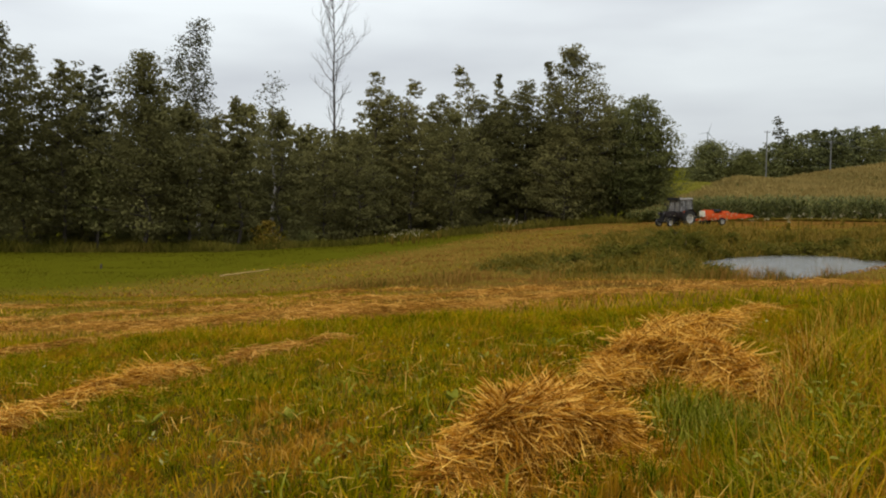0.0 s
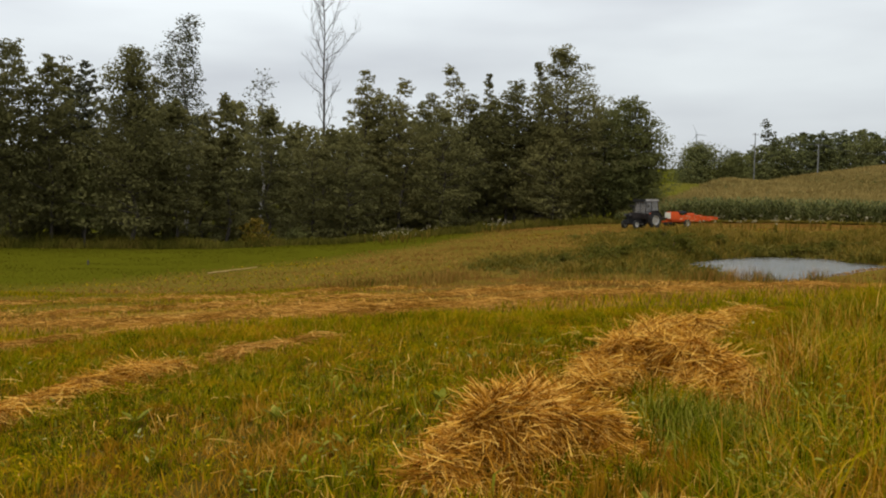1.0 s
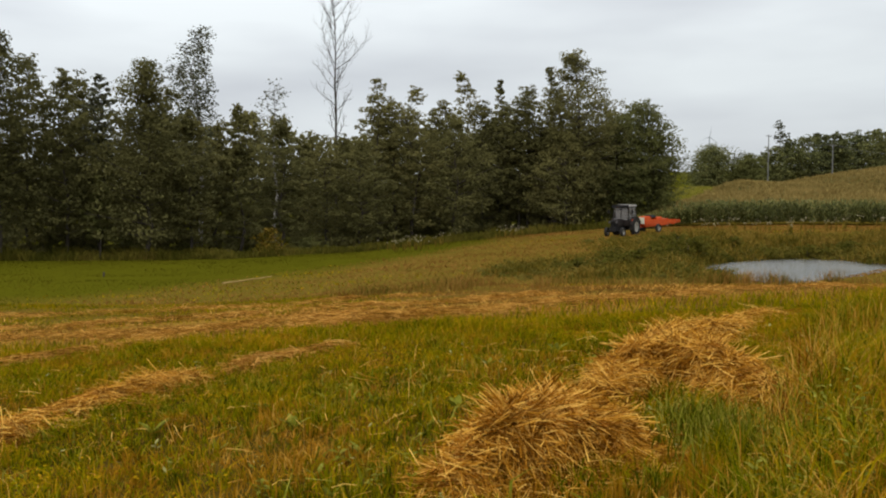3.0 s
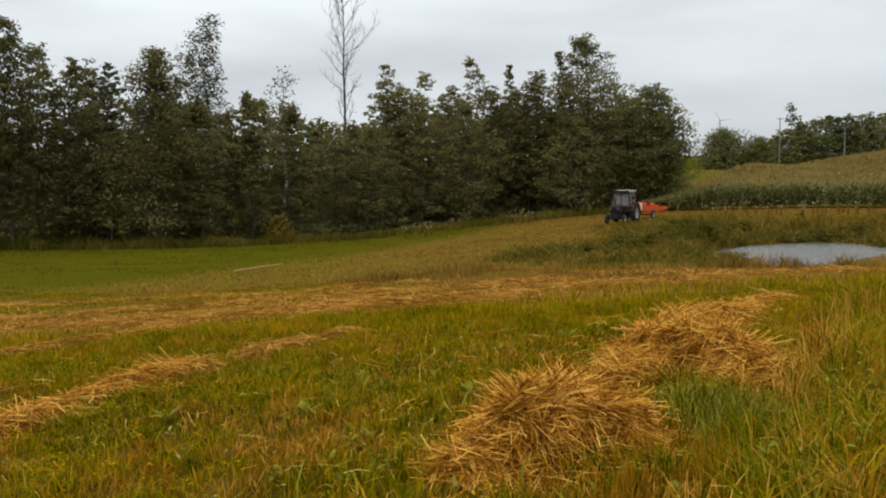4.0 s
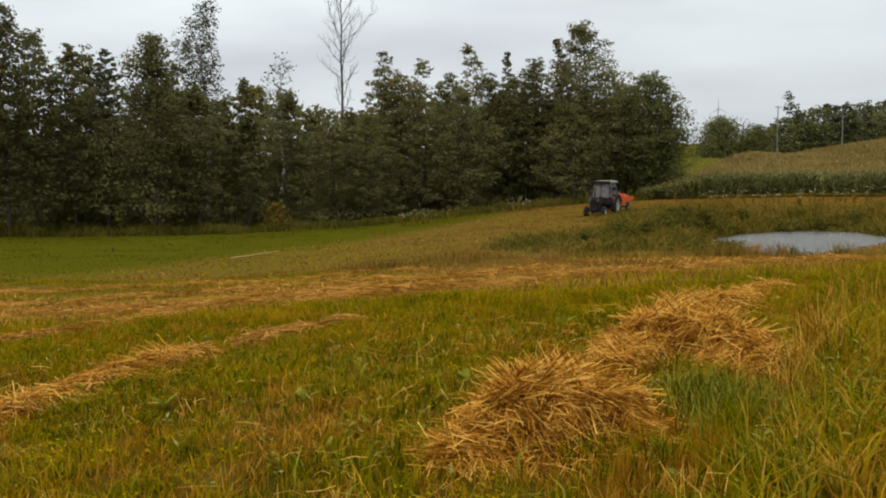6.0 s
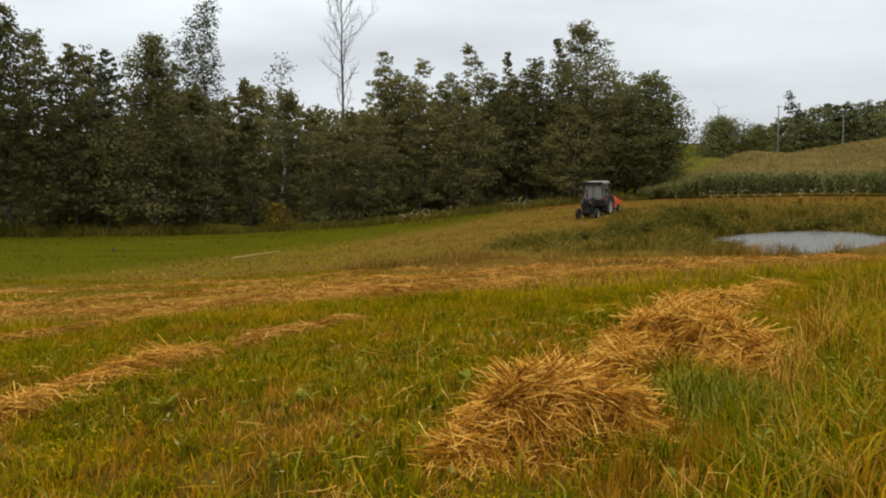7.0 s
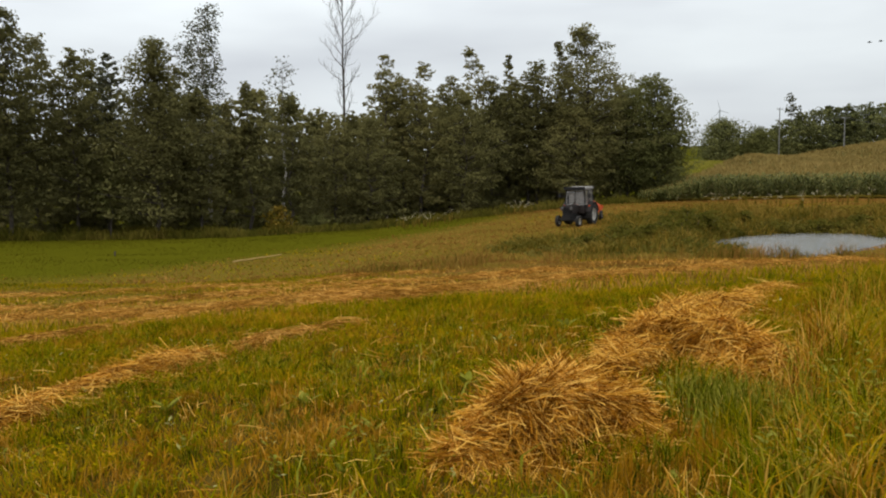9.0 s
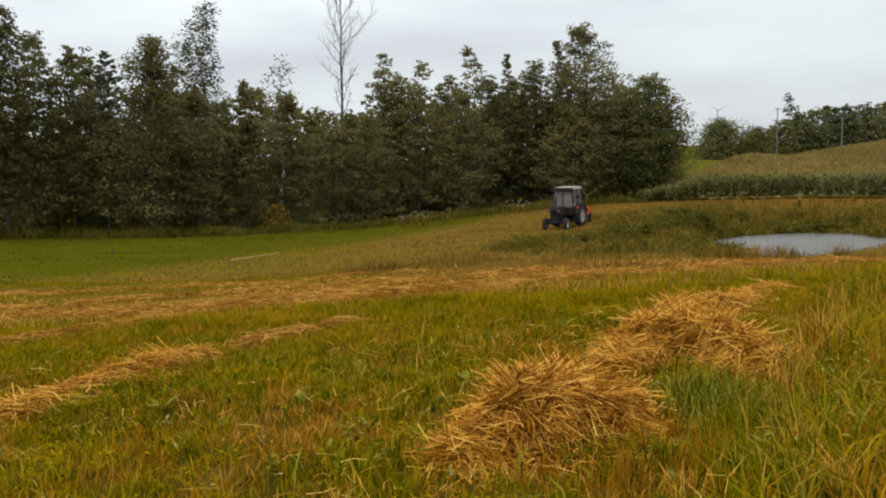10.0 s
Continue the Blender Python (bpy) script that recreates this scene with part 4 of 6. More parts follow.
def tree(name, x, y, height, radius, shape, leaf, count, clumps, seed, label, bark=None, base=0.12, leaf_size=0.25, clump=0.19, droop=0.0, category="tree", sunk=0.15):
    """A trunk with limbs reaching to the clumps, and a crown of leaves gathered in clumps."""
    rng = np.random.default_rng(seed)
    empty = new(name)
    empty.matrix_basis = pose(x, y, float(ground(x, y)) - sunk)
    tagged(empty, label, category)
    bend = rng.normal(0, 0.02 * height, (7, 2))
    bend[0] = 0
    hs = np.linspace(0, height * 0.97, 7)
    r_base = 0.011 * height + 0.03

    def stem(h):
        return np.array([np.interp(h, hs, bend[:, 0]), np.interp(h, hs, bend[:, 1]), h])
    segs = []
    for i in range(6):
        segs.append((stem(hs[i]), stem(hs[i + 1]), r_base * (1 - i / 6.3), r_base * (1 - (i + 1) / 6.3)))
    f = np.sort(rng.uniform(0, 1, clumps) ** 0.85)
    env = ENVELOPES[shape](f)
    theta = rng.uniform(0, 2 * np.pi) + np.arange(clumps) * 2.39996
    lean = 0.3 if shape == "round" else 1.0
    lopsided = 1 + lean * 0.20 * np.sin(theta * 1 + rng.uniform(0, 6)) + lean * 0.16 * np.sin(theta * 2 + f * 9 + rng.uniform(0, 6))
    rad = radius * env * lopsided * rng.uniform(0.62 if shape == "round" else 0.55, 1.0, clumps) * rng.choice([1, 1, 1, 1.08 if shape == "round" else 1.2], clumps)
    hc = height * (base + (1 - base) * f * rng.uniform(0.96, 1.02, clumps))
    tips = np.stack([rad * np.cos(theta), rad * np.sin(theta), hc], 1)
    # limbs leave the stem below their tips, steeper towards the top
    rise = {"round": 0.35, "bush": 0.3}.get(shape, 0.12) + 0.5 * f
    starts = np.empty_like(tips)
    for i in range(clumps):
        tips[i, :2] += stem(hc[i])[:2]
        starts[i] = stem(max(0.04 * height, hc[i] - rise[i] * rad[i]))
        if i % (3 if height > 6 else 6) == 0:
            segs.append((starts[i], tips[i], 0.010 + 0.014 * rad[i], 0.006))
    v, q = tubes(segs, 4)
    trunk = new("trunk", fast_mesh("trunk", v, q, [bark or BARK], smooth=True))
    trunk.parent = empty
    # leaves lie in flat tufts at the nodes of each limb, thickest towards its tip
    nodes = 3
    spread = (0.11 * radius + 0.11 * rad) * clump / 0.19
    twig = rng.normal(0, 0.55, (clumps, nodes, 3)) * np.array([1, 1, 0.45])
    tuft = rng.uniform(0.55, 1.3, (clumps, nodes)) * np.array([0.8, 1.1, 0.9])
    weight = (tuft * spread[:, None]).ravel() ** 1.7
    pick = rng.choice(clumps * nodes, count, p=weight / weight.sum())
    which, node = pick // nodes, pick % nodes
    u = np.array([0.42, 0.74, 1.0])[node]
    w = (spread[which] * tuft[which, node])[:, None]
    d = rng.normal(0, 1, (count, 3))
    d /= np.linalg.norm(d, axis=1, keepdims=True)
    c = starts[which] + (tips - starts)[which] * u[:, None] + twig[which, node] * spread[which][:, None]
    c += d * w * rng.uniform(0.25, 1.0, (count, 1)) ** 0.5 * np.array([1.0, 1.0, 0.48])
    c[:, 2] -= 0.10 * rad[which] * u ** 2 + droop * rng.uniform(0, 1, count) ** 2 * radius * 0.8
    c[:, 2] = np.maximum(c[:, 2], 0.1)
    # leaves face outwards from their tuft and up, unevenly
    nrm = d * 0.9 + np.array([0, 0, 0.6]) + rng.normal(0, 0.32, (count, 3))
    nrm /= np.linalg.norm(nrm, axis=1, keepdims=True)
    t = np.cross(nrm, rng.normal(0, 1, (count, 3)))
    t /= np.maximum(np.linalg.norm(t, axis=1, keepdims=True), 1e-6)
    s = np.cross(nrm, t)
    ls = (leaf_size * rng.uniform(0.5, 1.35, count))[:, None]
    fold = nrm * ls * 0.12
    v = np.stack([c - t * ls * 0.5, c + s * ls * 0.36 + fold, c + t * ls * 0.5, c - s * ls * 0.36 + fold], 1).reshape(-1, 3)
    q = np.arange(count * 4).reshape(-1, 4)
    crown = new("crown", fast_mesh("crown", v, q, [leaf]))
    crown.parent = empty
    return empty


def spot(px, d):
    """A place at a bearing (as a run per thousand and a half ahead) and a depth ahead."""
    return (px - 784) / 1539.0 * d, d


def stand(px, d, top, half, shape, seed, label, leaf=None, density=1.0, name="tree", **kw):
    """A tree at a bearing and depth whose tip and half width subtend what is given."""
    if d < 90 and px < 700:
        d *= np.interp(px, [0, 400, 660], [0.885, 0.90, 1.0])
    x, y = spot(px, d)
    tip = EYE[2] + (330 - top) * d / 1539.0
    height = tip - float(ground(x, y)) + 0.15
    radius = half * d / 1539.0
    count = int(density * 1750 * (1.35 if d < 80 else 1.0) * radius * height / 10) + 400
    return tree(name, x, y, height, radius, shape, leaf or LEAF, count, int(60 + 7.5 * height * (radius / 3) * min(2.2 if shape == "round" else 1.2, density + 0.1)), seed, label, **kw)


def make_wood():
    alder = "tall dark green alder at the edge of the wood"
    stand(-75, 74, -20, 98, "alder", 101, alder)
    stand(15, 76, 12, 80, "alder", 102, alder)
    stand(75, 84, 64, 54, "alder", 1021, alder, density=0.8)
    stand(135, 80, 88, 68, "alder", 103, alder, density=0.9)
    stand(192, 84, 92, 28, "birch", 104, "slim birch leaning out of the wood", BIRCHLEAF, 0.7, base=0.4)
    stand(271, 80, 70, 94, "cone", 105, "pointed dark green alder at the edge of the wood", clump=0.24)
    stand(368, 92, 8, 44, "birch", 106, "tall airy birch rising above the wood", BIRCHLEAF, 0.55, bark=PALEBARK, base=0.35, droop=0.5)
    stand(352, 82, 160, 62, "alder", 107, alder)
    stand(437, 84, 145, 42, "cone", 108, alder, clump=0.25)
    stand(500, 94, 100, 30, "birch", 109, "thin sparse birch with an open crown", BIRCHLEAF, 0.05, bark=PALEBARK, base=0.5, clump=0.3)
    stand(510, 85, 172, 46, "alder", 110, alder)
    stand(590, 86, 200, 62, "alder", 111, alder)
    stand(682, 90, 102, 46, "alder", 112, alder, density=0.9)
    stand(742, 89, 116, 48, "alder", 113, alder, density=0.9)
    stand(650, 84, 205, 55, "alder", 114, alder)
    stand(842, 97, 86, 40, "alder", 115, "open-crowned alder behind the edge of the wood", density=0.7)
    stand(890, 98, 100, 30, "cone", 116, "narrow pointed tree in the wood", density=0.8)
    stand(820, 88, 165, 64, "alder", 117, alder)
    stand(945, 96, 112, 62, "alder", 118, alder)
    stand(1029, 95, 50, 76, "alder", 119, "tall broad alder standing above the wood", density=1.15)
    stand(990, 96, 78, 26, "alder", 643, "slim alder leaning on a taller one in the wood", None, density=0.8)
    stand(1012, 92, 190, 70, "alder", 1191, alder)
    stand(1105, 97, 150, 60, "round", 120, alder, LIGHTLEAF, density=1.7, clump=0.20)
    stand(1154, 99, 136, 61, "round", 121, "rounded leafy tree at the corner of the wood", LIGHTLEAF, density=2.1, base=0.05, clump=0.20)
    for px, d, top, half, seed in ((168, 86, 92, 58, 131), (310, 88, 118, 54, 132), (400, 86, 172, 40, 133), (712, 92, 132, 44, 134), (790, 95, 150, 46, 135), (905, 97, 142, 46, 136), (985, 97, 108, 46, 137), (1085, 99, 150, 46, 138), (866, 96, 138, 46, 139), (798, 94, 138, 48, 140), (930, 96, 128, 46, 141), (622, 92, 196, 46, 142), (1120, 105, 158, 62, 143), (1175, 104, 190, 40, 144)):
        stand(px, d, top, half, "alder", seed, alder, LEAF, density=0.8)
    # trees deeper in the wood
    rng = np.random.default_rng(9)
    for i in range(22):
        px = -190 + i * 58 + rng.uniform(-14, 14)
        stand(px, 108 + rng.uniform(-4, 10), 190 + rng.uniform(-20, 30) - 0.02 * px, 72, "alder", 200 + i, "dark green tree deeper in the wood", density=0.22, clump=0.26, leaf_size=0.62, base=0.03)
    # undergrowth along the edge
    for i in range(46):
        px = -90 + i * 26.3 + rng.uniform(-10, 10)
        d = np.interp(px, [0, 400, 660, 1200], [72, 77, 86, 98]) + rng.uniform(0, 6)
        x, y = spot(px, d)
        tree("bush", x, y, rng.uniform(1.3, 4.2), rng.uniform(1.2, 2.2), "bush", LEAF, 950, 16, 300 + i, "dark green bush under the trees", base=0.05, leaf_size=0.26, clump=0.34, category="bush", sunk=0.1)

    # low shrubs on the pond's bank
    for i in range(17):
        x, y = 6.5 + i * 0.55 + rng.uniform(-0.4, 0.4), 42.5 + 0.5 * i + rng.uniform(-1.6, 1.6)
        tree("bush", x, y, rng.uniform(0.85, 1.15) * (0.45 + 0.062 * i), rng.uniform(0.7, 1.2), "bush", BANKLEAF, 1100, 20, 380 + i, "low dark green shrub on the pond bank", base=0.05, leaf_size=0.13, clump=0.34, category="bush", sunk=0.08)


    for i in range(13):
        x, y = 14.5 + i * 1.15 + rng.uniform(-0.5, 0.5), 54.5 + 0.25 * i + rng.uniform(-1.8, 2.2)
        tree("bush", x, y, rng.uniform(0.5, 0.95), rng.uniform(0.6, 1.1), "bush", BANKLEAF, 800, 18, 420 + i, "low dark green shrub on the pond bank", base=0.05, leaf_size=0.15, clump=0.34, category="bush", sunk=0.08)


make_wood()


def dead_tree():
    """A leafless tree whose limbs curve upwards."""
    x, y = spot(606, 94)
    g = float(ground(x, y))
    empty = new("dead_tree")
    empty.matrix_basis = pose(x, y, g - 0.1)
    tagged(empty, "tall dead tree with bare grey branches above the wood", "tree")
    rng = np.random.default_rng(77)
    H = 27.0
    segs = []
    hs = np.linspace(0, H, 12)
    off = np.cumsum(rng.normal(0, 0.06, (12, 2)), axis=0)

    def stem(h):
        return np.array([np.interp(h, hs, off[:, 0]), np.interp(h, hs, off[:, 1]), h])
    for i in range(11):
        segs.append((stem(hs[i]), stem(hs[i + 1]), 0.24 * (1 - i / 11.6), 0.24 * (1 - (i + 1) / 11.6)))

    def limb(p, d, length, r, depth):
        n = 6
        for i in range(n):
            d = d + np.array([0, 0, 0.13]) + rng.normal(0, 0.10, 3)
            d /= np.linalg.norm(d)
            q = p + d * length / n
            segs.append((p, q, r * (1 - i / (n + 1.0)), r * (1 - (i + 1) / (n + 1.0))))
            p = q
            if depth and i >= 1:
                for _ in range(2 if depth > 1 else 1):
                    e = d + rng.normal(0, 0.55, 3)
                    limb(p, e / np.linalg.norm(e), length * rng.uniform(0.22, 0.42), r * 0.42, depth - 1)
    for i in range(30):
        h = 9.5 + 16.5 * (i / 30) ** 0.9
        a = i * 2.4 + rng.uniform(-0.4, 0.4)
        d = np.array([math.cos(a), math.sin(a), rng.uniform(0.55, 1.25)])
        limb(stem(h), d / np.linalg.norm(d), rng.uniform(0.6, 1.15) * float(np.interp(h, [10, 14, 17, 22, 26], [1.6, 4.0, 4.9, 3.8, 1.6])), 0.045, 2)
    v, q = tubes(segs, 5)
    ob = new("trunk", fast_mesh("trunk", v, q, [BARK], smooth=True))
    ob.parent = empty


dead_tree()


def make_undergrowth():
    """Bushes and one young tree at the foot of the wood."""
    bush = "low olive bush at the foot of the wood"
    for i, (px, top, half) in enumerate([(30, 392, 26), (95, 384, 24), (150, 378, 22), (248, 372, 26), (300, 380, 22), (345, 384, 24), (420, 380, 22), (560, 372, 20), (620, 366, 24)]):
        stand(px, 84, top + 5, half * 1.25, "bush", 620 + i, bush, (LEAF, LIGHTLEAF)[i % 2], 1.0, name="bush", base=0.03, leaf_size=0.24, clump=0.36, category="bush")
    stand(487, 80, 362, 26, "bush", 640, "rust-brown bush at the foot of the wood", WEED, 1.2, name="bush", base=0.03, leaf_size=0.22, clump=0.36, category="bush")
    stand(562, 108, 212, 46, "alder", 642, "dark green tree deeper in the wood", density=0.5, leaf_size=0.42, base=0.03)
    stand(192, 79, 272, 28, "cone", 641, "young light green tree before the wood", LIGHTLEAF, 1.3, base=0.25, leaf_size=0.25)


make_undergrowth()


def make_ridge():
    stand(1270, 245, 212, 38, "round", 501, "round dark tree on the ridge behind the maize", FARLEAF, 1.0, base=0.04, leaf_size=0.5, clump=0.34)
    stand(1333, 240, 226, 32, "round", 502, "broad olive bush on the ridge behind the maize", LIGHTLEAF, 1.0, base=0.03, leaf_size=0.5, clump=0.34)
    stand(1389, 262, 166, 12, "birch", 503, "tall slender tree above the far wood", BIRCHLEAF, 0.09, base=0.3, leaf_size=0.55)
    rng = np.random.default_rng(12)
    for i in range(19):
        px = 1365 + i * 17.5 + rng.uniform(-4, 4)
        top = np.interp(px, [1365, 1440, 1568, 1700], [214, 196, 184, 180]) + rng.uniform(-7, 9)
        stand(px, 262 + rng.uniform(-8, 14), top, rng.uniform(17, 25), rng.choice(["alder", "round", "cone"]), 520 + i, "green tree in the far wood on the hill", FARLEAF, 0.28, base=0.03, leaf_size=0.66, clump=0.3)


make_ridge()


# ---- maize ----
def maize_leaf_rows(rng, x, y, z, h, leaves, lw):
    """Arching maize leaves up each stalk, as blades that start part of the way up."""
    n = len(x)
    out_v, out_f, o = [], [], 0
    for k in range(leaves):
        a = rng.uniform(0, 2 * np.pi, n)
        hz = h * (0.12 + 0.8 * (k + rng.uniform(0, 0.6, n)) / leaves)
        ln = rng.uniform(0.5, 0.85, n)
        dx, dy = np.cos(a), np.sin(a)
        wx, wy = -dy * lw / 2, dx * lw / 2
        v = np.empty((n, 6, 3))
        v[:, 0] = np.stack([x + wx * 0.6, y + wy * 0.6, z + hz], 1)
        v[:, 1] = np.stack([x - wx * 0.6, y - wy * 0.6, z + hz], 1)
        mx, my, mz = x + dx * ln * 0.45, y + dy * ln * 0.45, z + hz + ln * 0.42
        v[:, 2] = np.stack([mx - wx, my - wy, mz], 1)
        v[:, 3] = np.stack([mx + wx, my + wy, mz], 1)
        ex, ey, ez = x + dx * ln, y + dy * ln, z + hz + ln * rng.uniform(-0.15, 0.25, n)
        v[:, 4] = np.stack([ex + wx * 0.15, ey + wy * 0.15, ez], 1)
        v[:, 5] = np.stack([ex - wx * 0.15, ey - wy * 0.15, ez], 1)
        idx = (o + np.arange(n) * 6)[:, None]
        out_f.append(np.concatenate([idx + np.array([[0, 1, 2, 3]]), idx + np.array([[3, 2, 4, 5]])], 1).reshape(-1, 4))
        out_v.append(v.reshape(-1, 3))
        o += n * 6
    return np.vstack(out_v), np.vstack(out_f)


def maize_field_edge(x):
    """Where the maize begins, seen from the meadow."""
    return 90 + 0.05 * np.clip(x - 30, 0, 200)


def make_maize():
    rng = np.random.default_rng(15)
    # the front of the field, plant by plant
    x = rng.uniform(20, 80, 5200)
    y = maize_field_edge(x) + rng.uniform(0, 11, len(x))
    keep = x > 20 + 0.25 * (y - 90) + 1.0 * lumps(x, y, 3, 4)
    x, y = x[keep], y[keep]
    z, h = ground(x, y), (rng.uniform(2.3, 3.0, len(x)) + 0.15 * lumps(x, y, 4, 6)) * (0.4 + 0.6 * smooth_step(20, 29, x))
    v, f = maize_leaf_rows(rng, x, y, z, h, 7, 0.12)
    stuff("maize_plants", v, f, MAIZELEAF, "dense dark green maize along the edge of its field", "maize")
    v, f = blades(rng, x, y, z + h - 0.1, rng.uniform(0.2, 0.4, len(x)), np.full(len(x), 0.05), 0.3, 0.5)
    stuff("maize_tassels", v, f, TASSEL, "brownish tassels on top of the maize", "maize")
    # the rest of the field, seen as its tops
    x, y = rng.uniform(18, 150, 27000), rng.uniform(100, 238, 27000)
    keep = (y > maize_field_edge(x) + 7) & (x / y > np.where(y < 106, 0.275, np.minimum(0.37, 0.24 + 0.00105 * (y - 100)))) & (x / y < 0.62)
    x, y = x[keep], y[keep]
    z = ground(x, y)
    h = rng.uniform(1.9, 2.4, len(x))
    v, f = maize_leaf_rows(rng, x, y, z, h, 2, 0.27)
    stuff("maize_plants", v, f, MAIZELEAF, "maize covering the hillside", "maize")
    v, f = blades(rng, np.repeat(x, 3), np.repeat(y, 3), np.repeat(z + h * 0.75, 3), rng.uniform(0.5, 0.8, 3 * len(x)), np.full(3 * len(x), 0.22), 0.5, 0.8, True)
    stuff("maize_tassels", v, f, TASSEL, "brown tassels of the maize up the hillside", "maize")


make_maize()


# ---- poles, wires and the wind turbine ----
def utility_pole(px, d, top):
    x, y = spot(px, d)
    g = float(ground(x, y))
    tip = EYE[2] + (330 - top) * d / 1539.0
    base = new("utility_pole")
    base.matrix_basis = pose(x, y, g - 0.2)
    tagged(base, "pale concrete utility pole at the far wood", "pole", "line of utility poles")
    bm = bmesh.new()
    rod(bm, (0, 0, 0), (0, 0, tip - g + 0.2), 0.17, 0.12, 10)
    part("shaft", bm, CONCRETE, base)
    bm = bmesh.new()
    box(bm, (0, 0, tip - g - 0.25), (1.6, 0.12, 0.12), 0.02)
    part("crossarm", bm, CONCRETE, base)
    for sx in (-0.7, 0, 0.7):
        bm = bmesh.new()
        rod(bm, (sx, 0, tip - g - 0.2), (sx, 0, tip - g + 0.12), 0.06, 0.04, 8)
        part("insulator", bm, RIM, base)
    return Vector((x, y, tip - 0.1))


def make_line():
    ends = [utility_pole(1370, 236, 192), utility_pole(1484, 232, 208), utility_pole(1640, 228, 222)]
    for a, b in zip(ends[:-1], ends[1:]):
        for sx in (-0.7, 0.7):
            bm = bmesh.new()
            n = 14
            pts = [a.lerp(b, i / n) + Vector((sx, 0, -1.1 * 4 * (i / n) * (1 - i / n))) for i in range(n + 1)]
            for p, q in zip(pts[:-1], pts[1:]):
                rod(bm, p, q, 0.022, 0.022, 5)
            tagged(part("power_cable", bm, WIRE), "thin sagging overhead power cable", "cable", "overhead cables")


make_line()


def wind_turbine():
    d = 1600
    x, y = spot(1265, d)
    g = float(ground(x, y))
    hub = EYE[2] + (330 - 197) * d / 1539.0
    base = new("wind_turbine")
    base.matrix_basis = pose(x, y, g - 0.5)
    tagged(base, "distant pale wind turbine with three blades", "wind turbine")
    bm = bmesh.new()
    rod(bm, (0, 0, 0), (0, 0, hub - g), 2.2, 1.1, 16)
    part("tower", bm, TURBINE, base)
    bm = bmesh.new()
    box(bm, (0, 1.0, hub - g + 0.4), (2.2, 6.0, 2.2), 0.5)
    part("nacelle", bm, TURBINE, base)
    rotor = new("rotor")
    rotor.parent = base
    rotor.matrix_basis = pose(0, -2.6, hub - g + 0.4)
    for k in range(3):
        bm = bmesh.new()
        prof = [(0.0, 0.5, 0.5), (2.5, 1.1, 0.35), (9.0, 0.75, 0.22), (19.5, 0.25, 0.08)]
        rings = [[bm.verts.new((sx * w, sy * th, r)) for sx, sy in ((-0.4, -1), (0.8, -0.3), (0.8, 0.3), (-0.4, 1))] for r, w, th in prof]
        for p, q in zip(rings[:-1], rings[1:]):
            for j in range(4):
                bm.faces.new((p[j], p[(j + 1) % 4], q[(j + 1) % 4], q[j]))
        bm.faces.new(rings[0][::-1])
        bm.faces.new(rings[-1])
        part("blade", bm, TURBINE, rotor, m=pose(0, 0, 0, 0, k * 120, 0))
    return rotor


ROTOR = wind_turbine()


# ---- tractor and baler ----
def wheel(parent, name, place, radius, width, rim_r, lugs):
    """A wheel that turns about its x axis."""
    w = new(name)
    w.parent = parent
    w.matrix_basis = pose(*place)
    h, r = width / 2, radius
    bm = bmesh.new()
    lathe(bm, [(-h * 0.72, rim_r), (-h, rim_r + 0.25 * (r - rim_r)), (-h * 0.98, r * 0.9), (-h * 0.8, r * 0.965), (0, r * 0.98), (h * 0.8, r * 0.965), (h * 0.98, r * 0.9), (h, rim_r + 0.25 * (r - rim_r)), (h * 0.72, rim_r)], 32)
    for i in range(lugs):
        a = 2 * math.pi * i / lugs
        for s in (-1, 1):
            t = Matrix.Rotation(a + s * math.pi / lugs * 0.5, 3, "X") @ Matrix.Rotation(s * 0.7, 3, "Z")
            c = Matrix.Rotation(a + s * math.pi / lugs * 0.5, 3, "X") @ Vector((s * h * 0.46, 0, r * 0.975))
            box(bm, c, (h * 0.98, r * 0.055, r * 0.06), 0, t)
    part("tyre", bm, RUBBER, w)
    bm = bmesh.new()
    lathe(bm, [(-h * 0.74, rim_r * 1.02), (-h * 0.70, rim_r * 0.9), (-h * 0.15, rim_r * 0.82), (-h * 0.12, rim_r * 0.22), (-h * 0.45, rim_r * 0.18), (-h * 0.45, 0.004), (h * 0.45, 0.004), (h * 0.45, rim_r * 0.18), (h * 0.12, rim_r * 0.22), (h * 0.15, rim_r * 0.82), (h * 0.70, rim_r * 0.9), (h * 0.74, rim_r * 1.02)], 28)
    rim = part("rim", bm, RIM, w, "pale painted steel rim")
    for i in range(6):
        a = 2 * math.pi * i / 6
        bm = bmesh.new()
        rod(bm, (-h * 0.2, 0.5 * rim_r * math.cos(a), 0.5 * rim_r * math.sin(a)), (h * 0.2, 0.5 * rim_r * math.cos(a), 0.5 * rim_r * math.sin(a)), 0.018, 0.018, 6)
        part("wheel_bolt", bm, BLACK, rim)
    return w


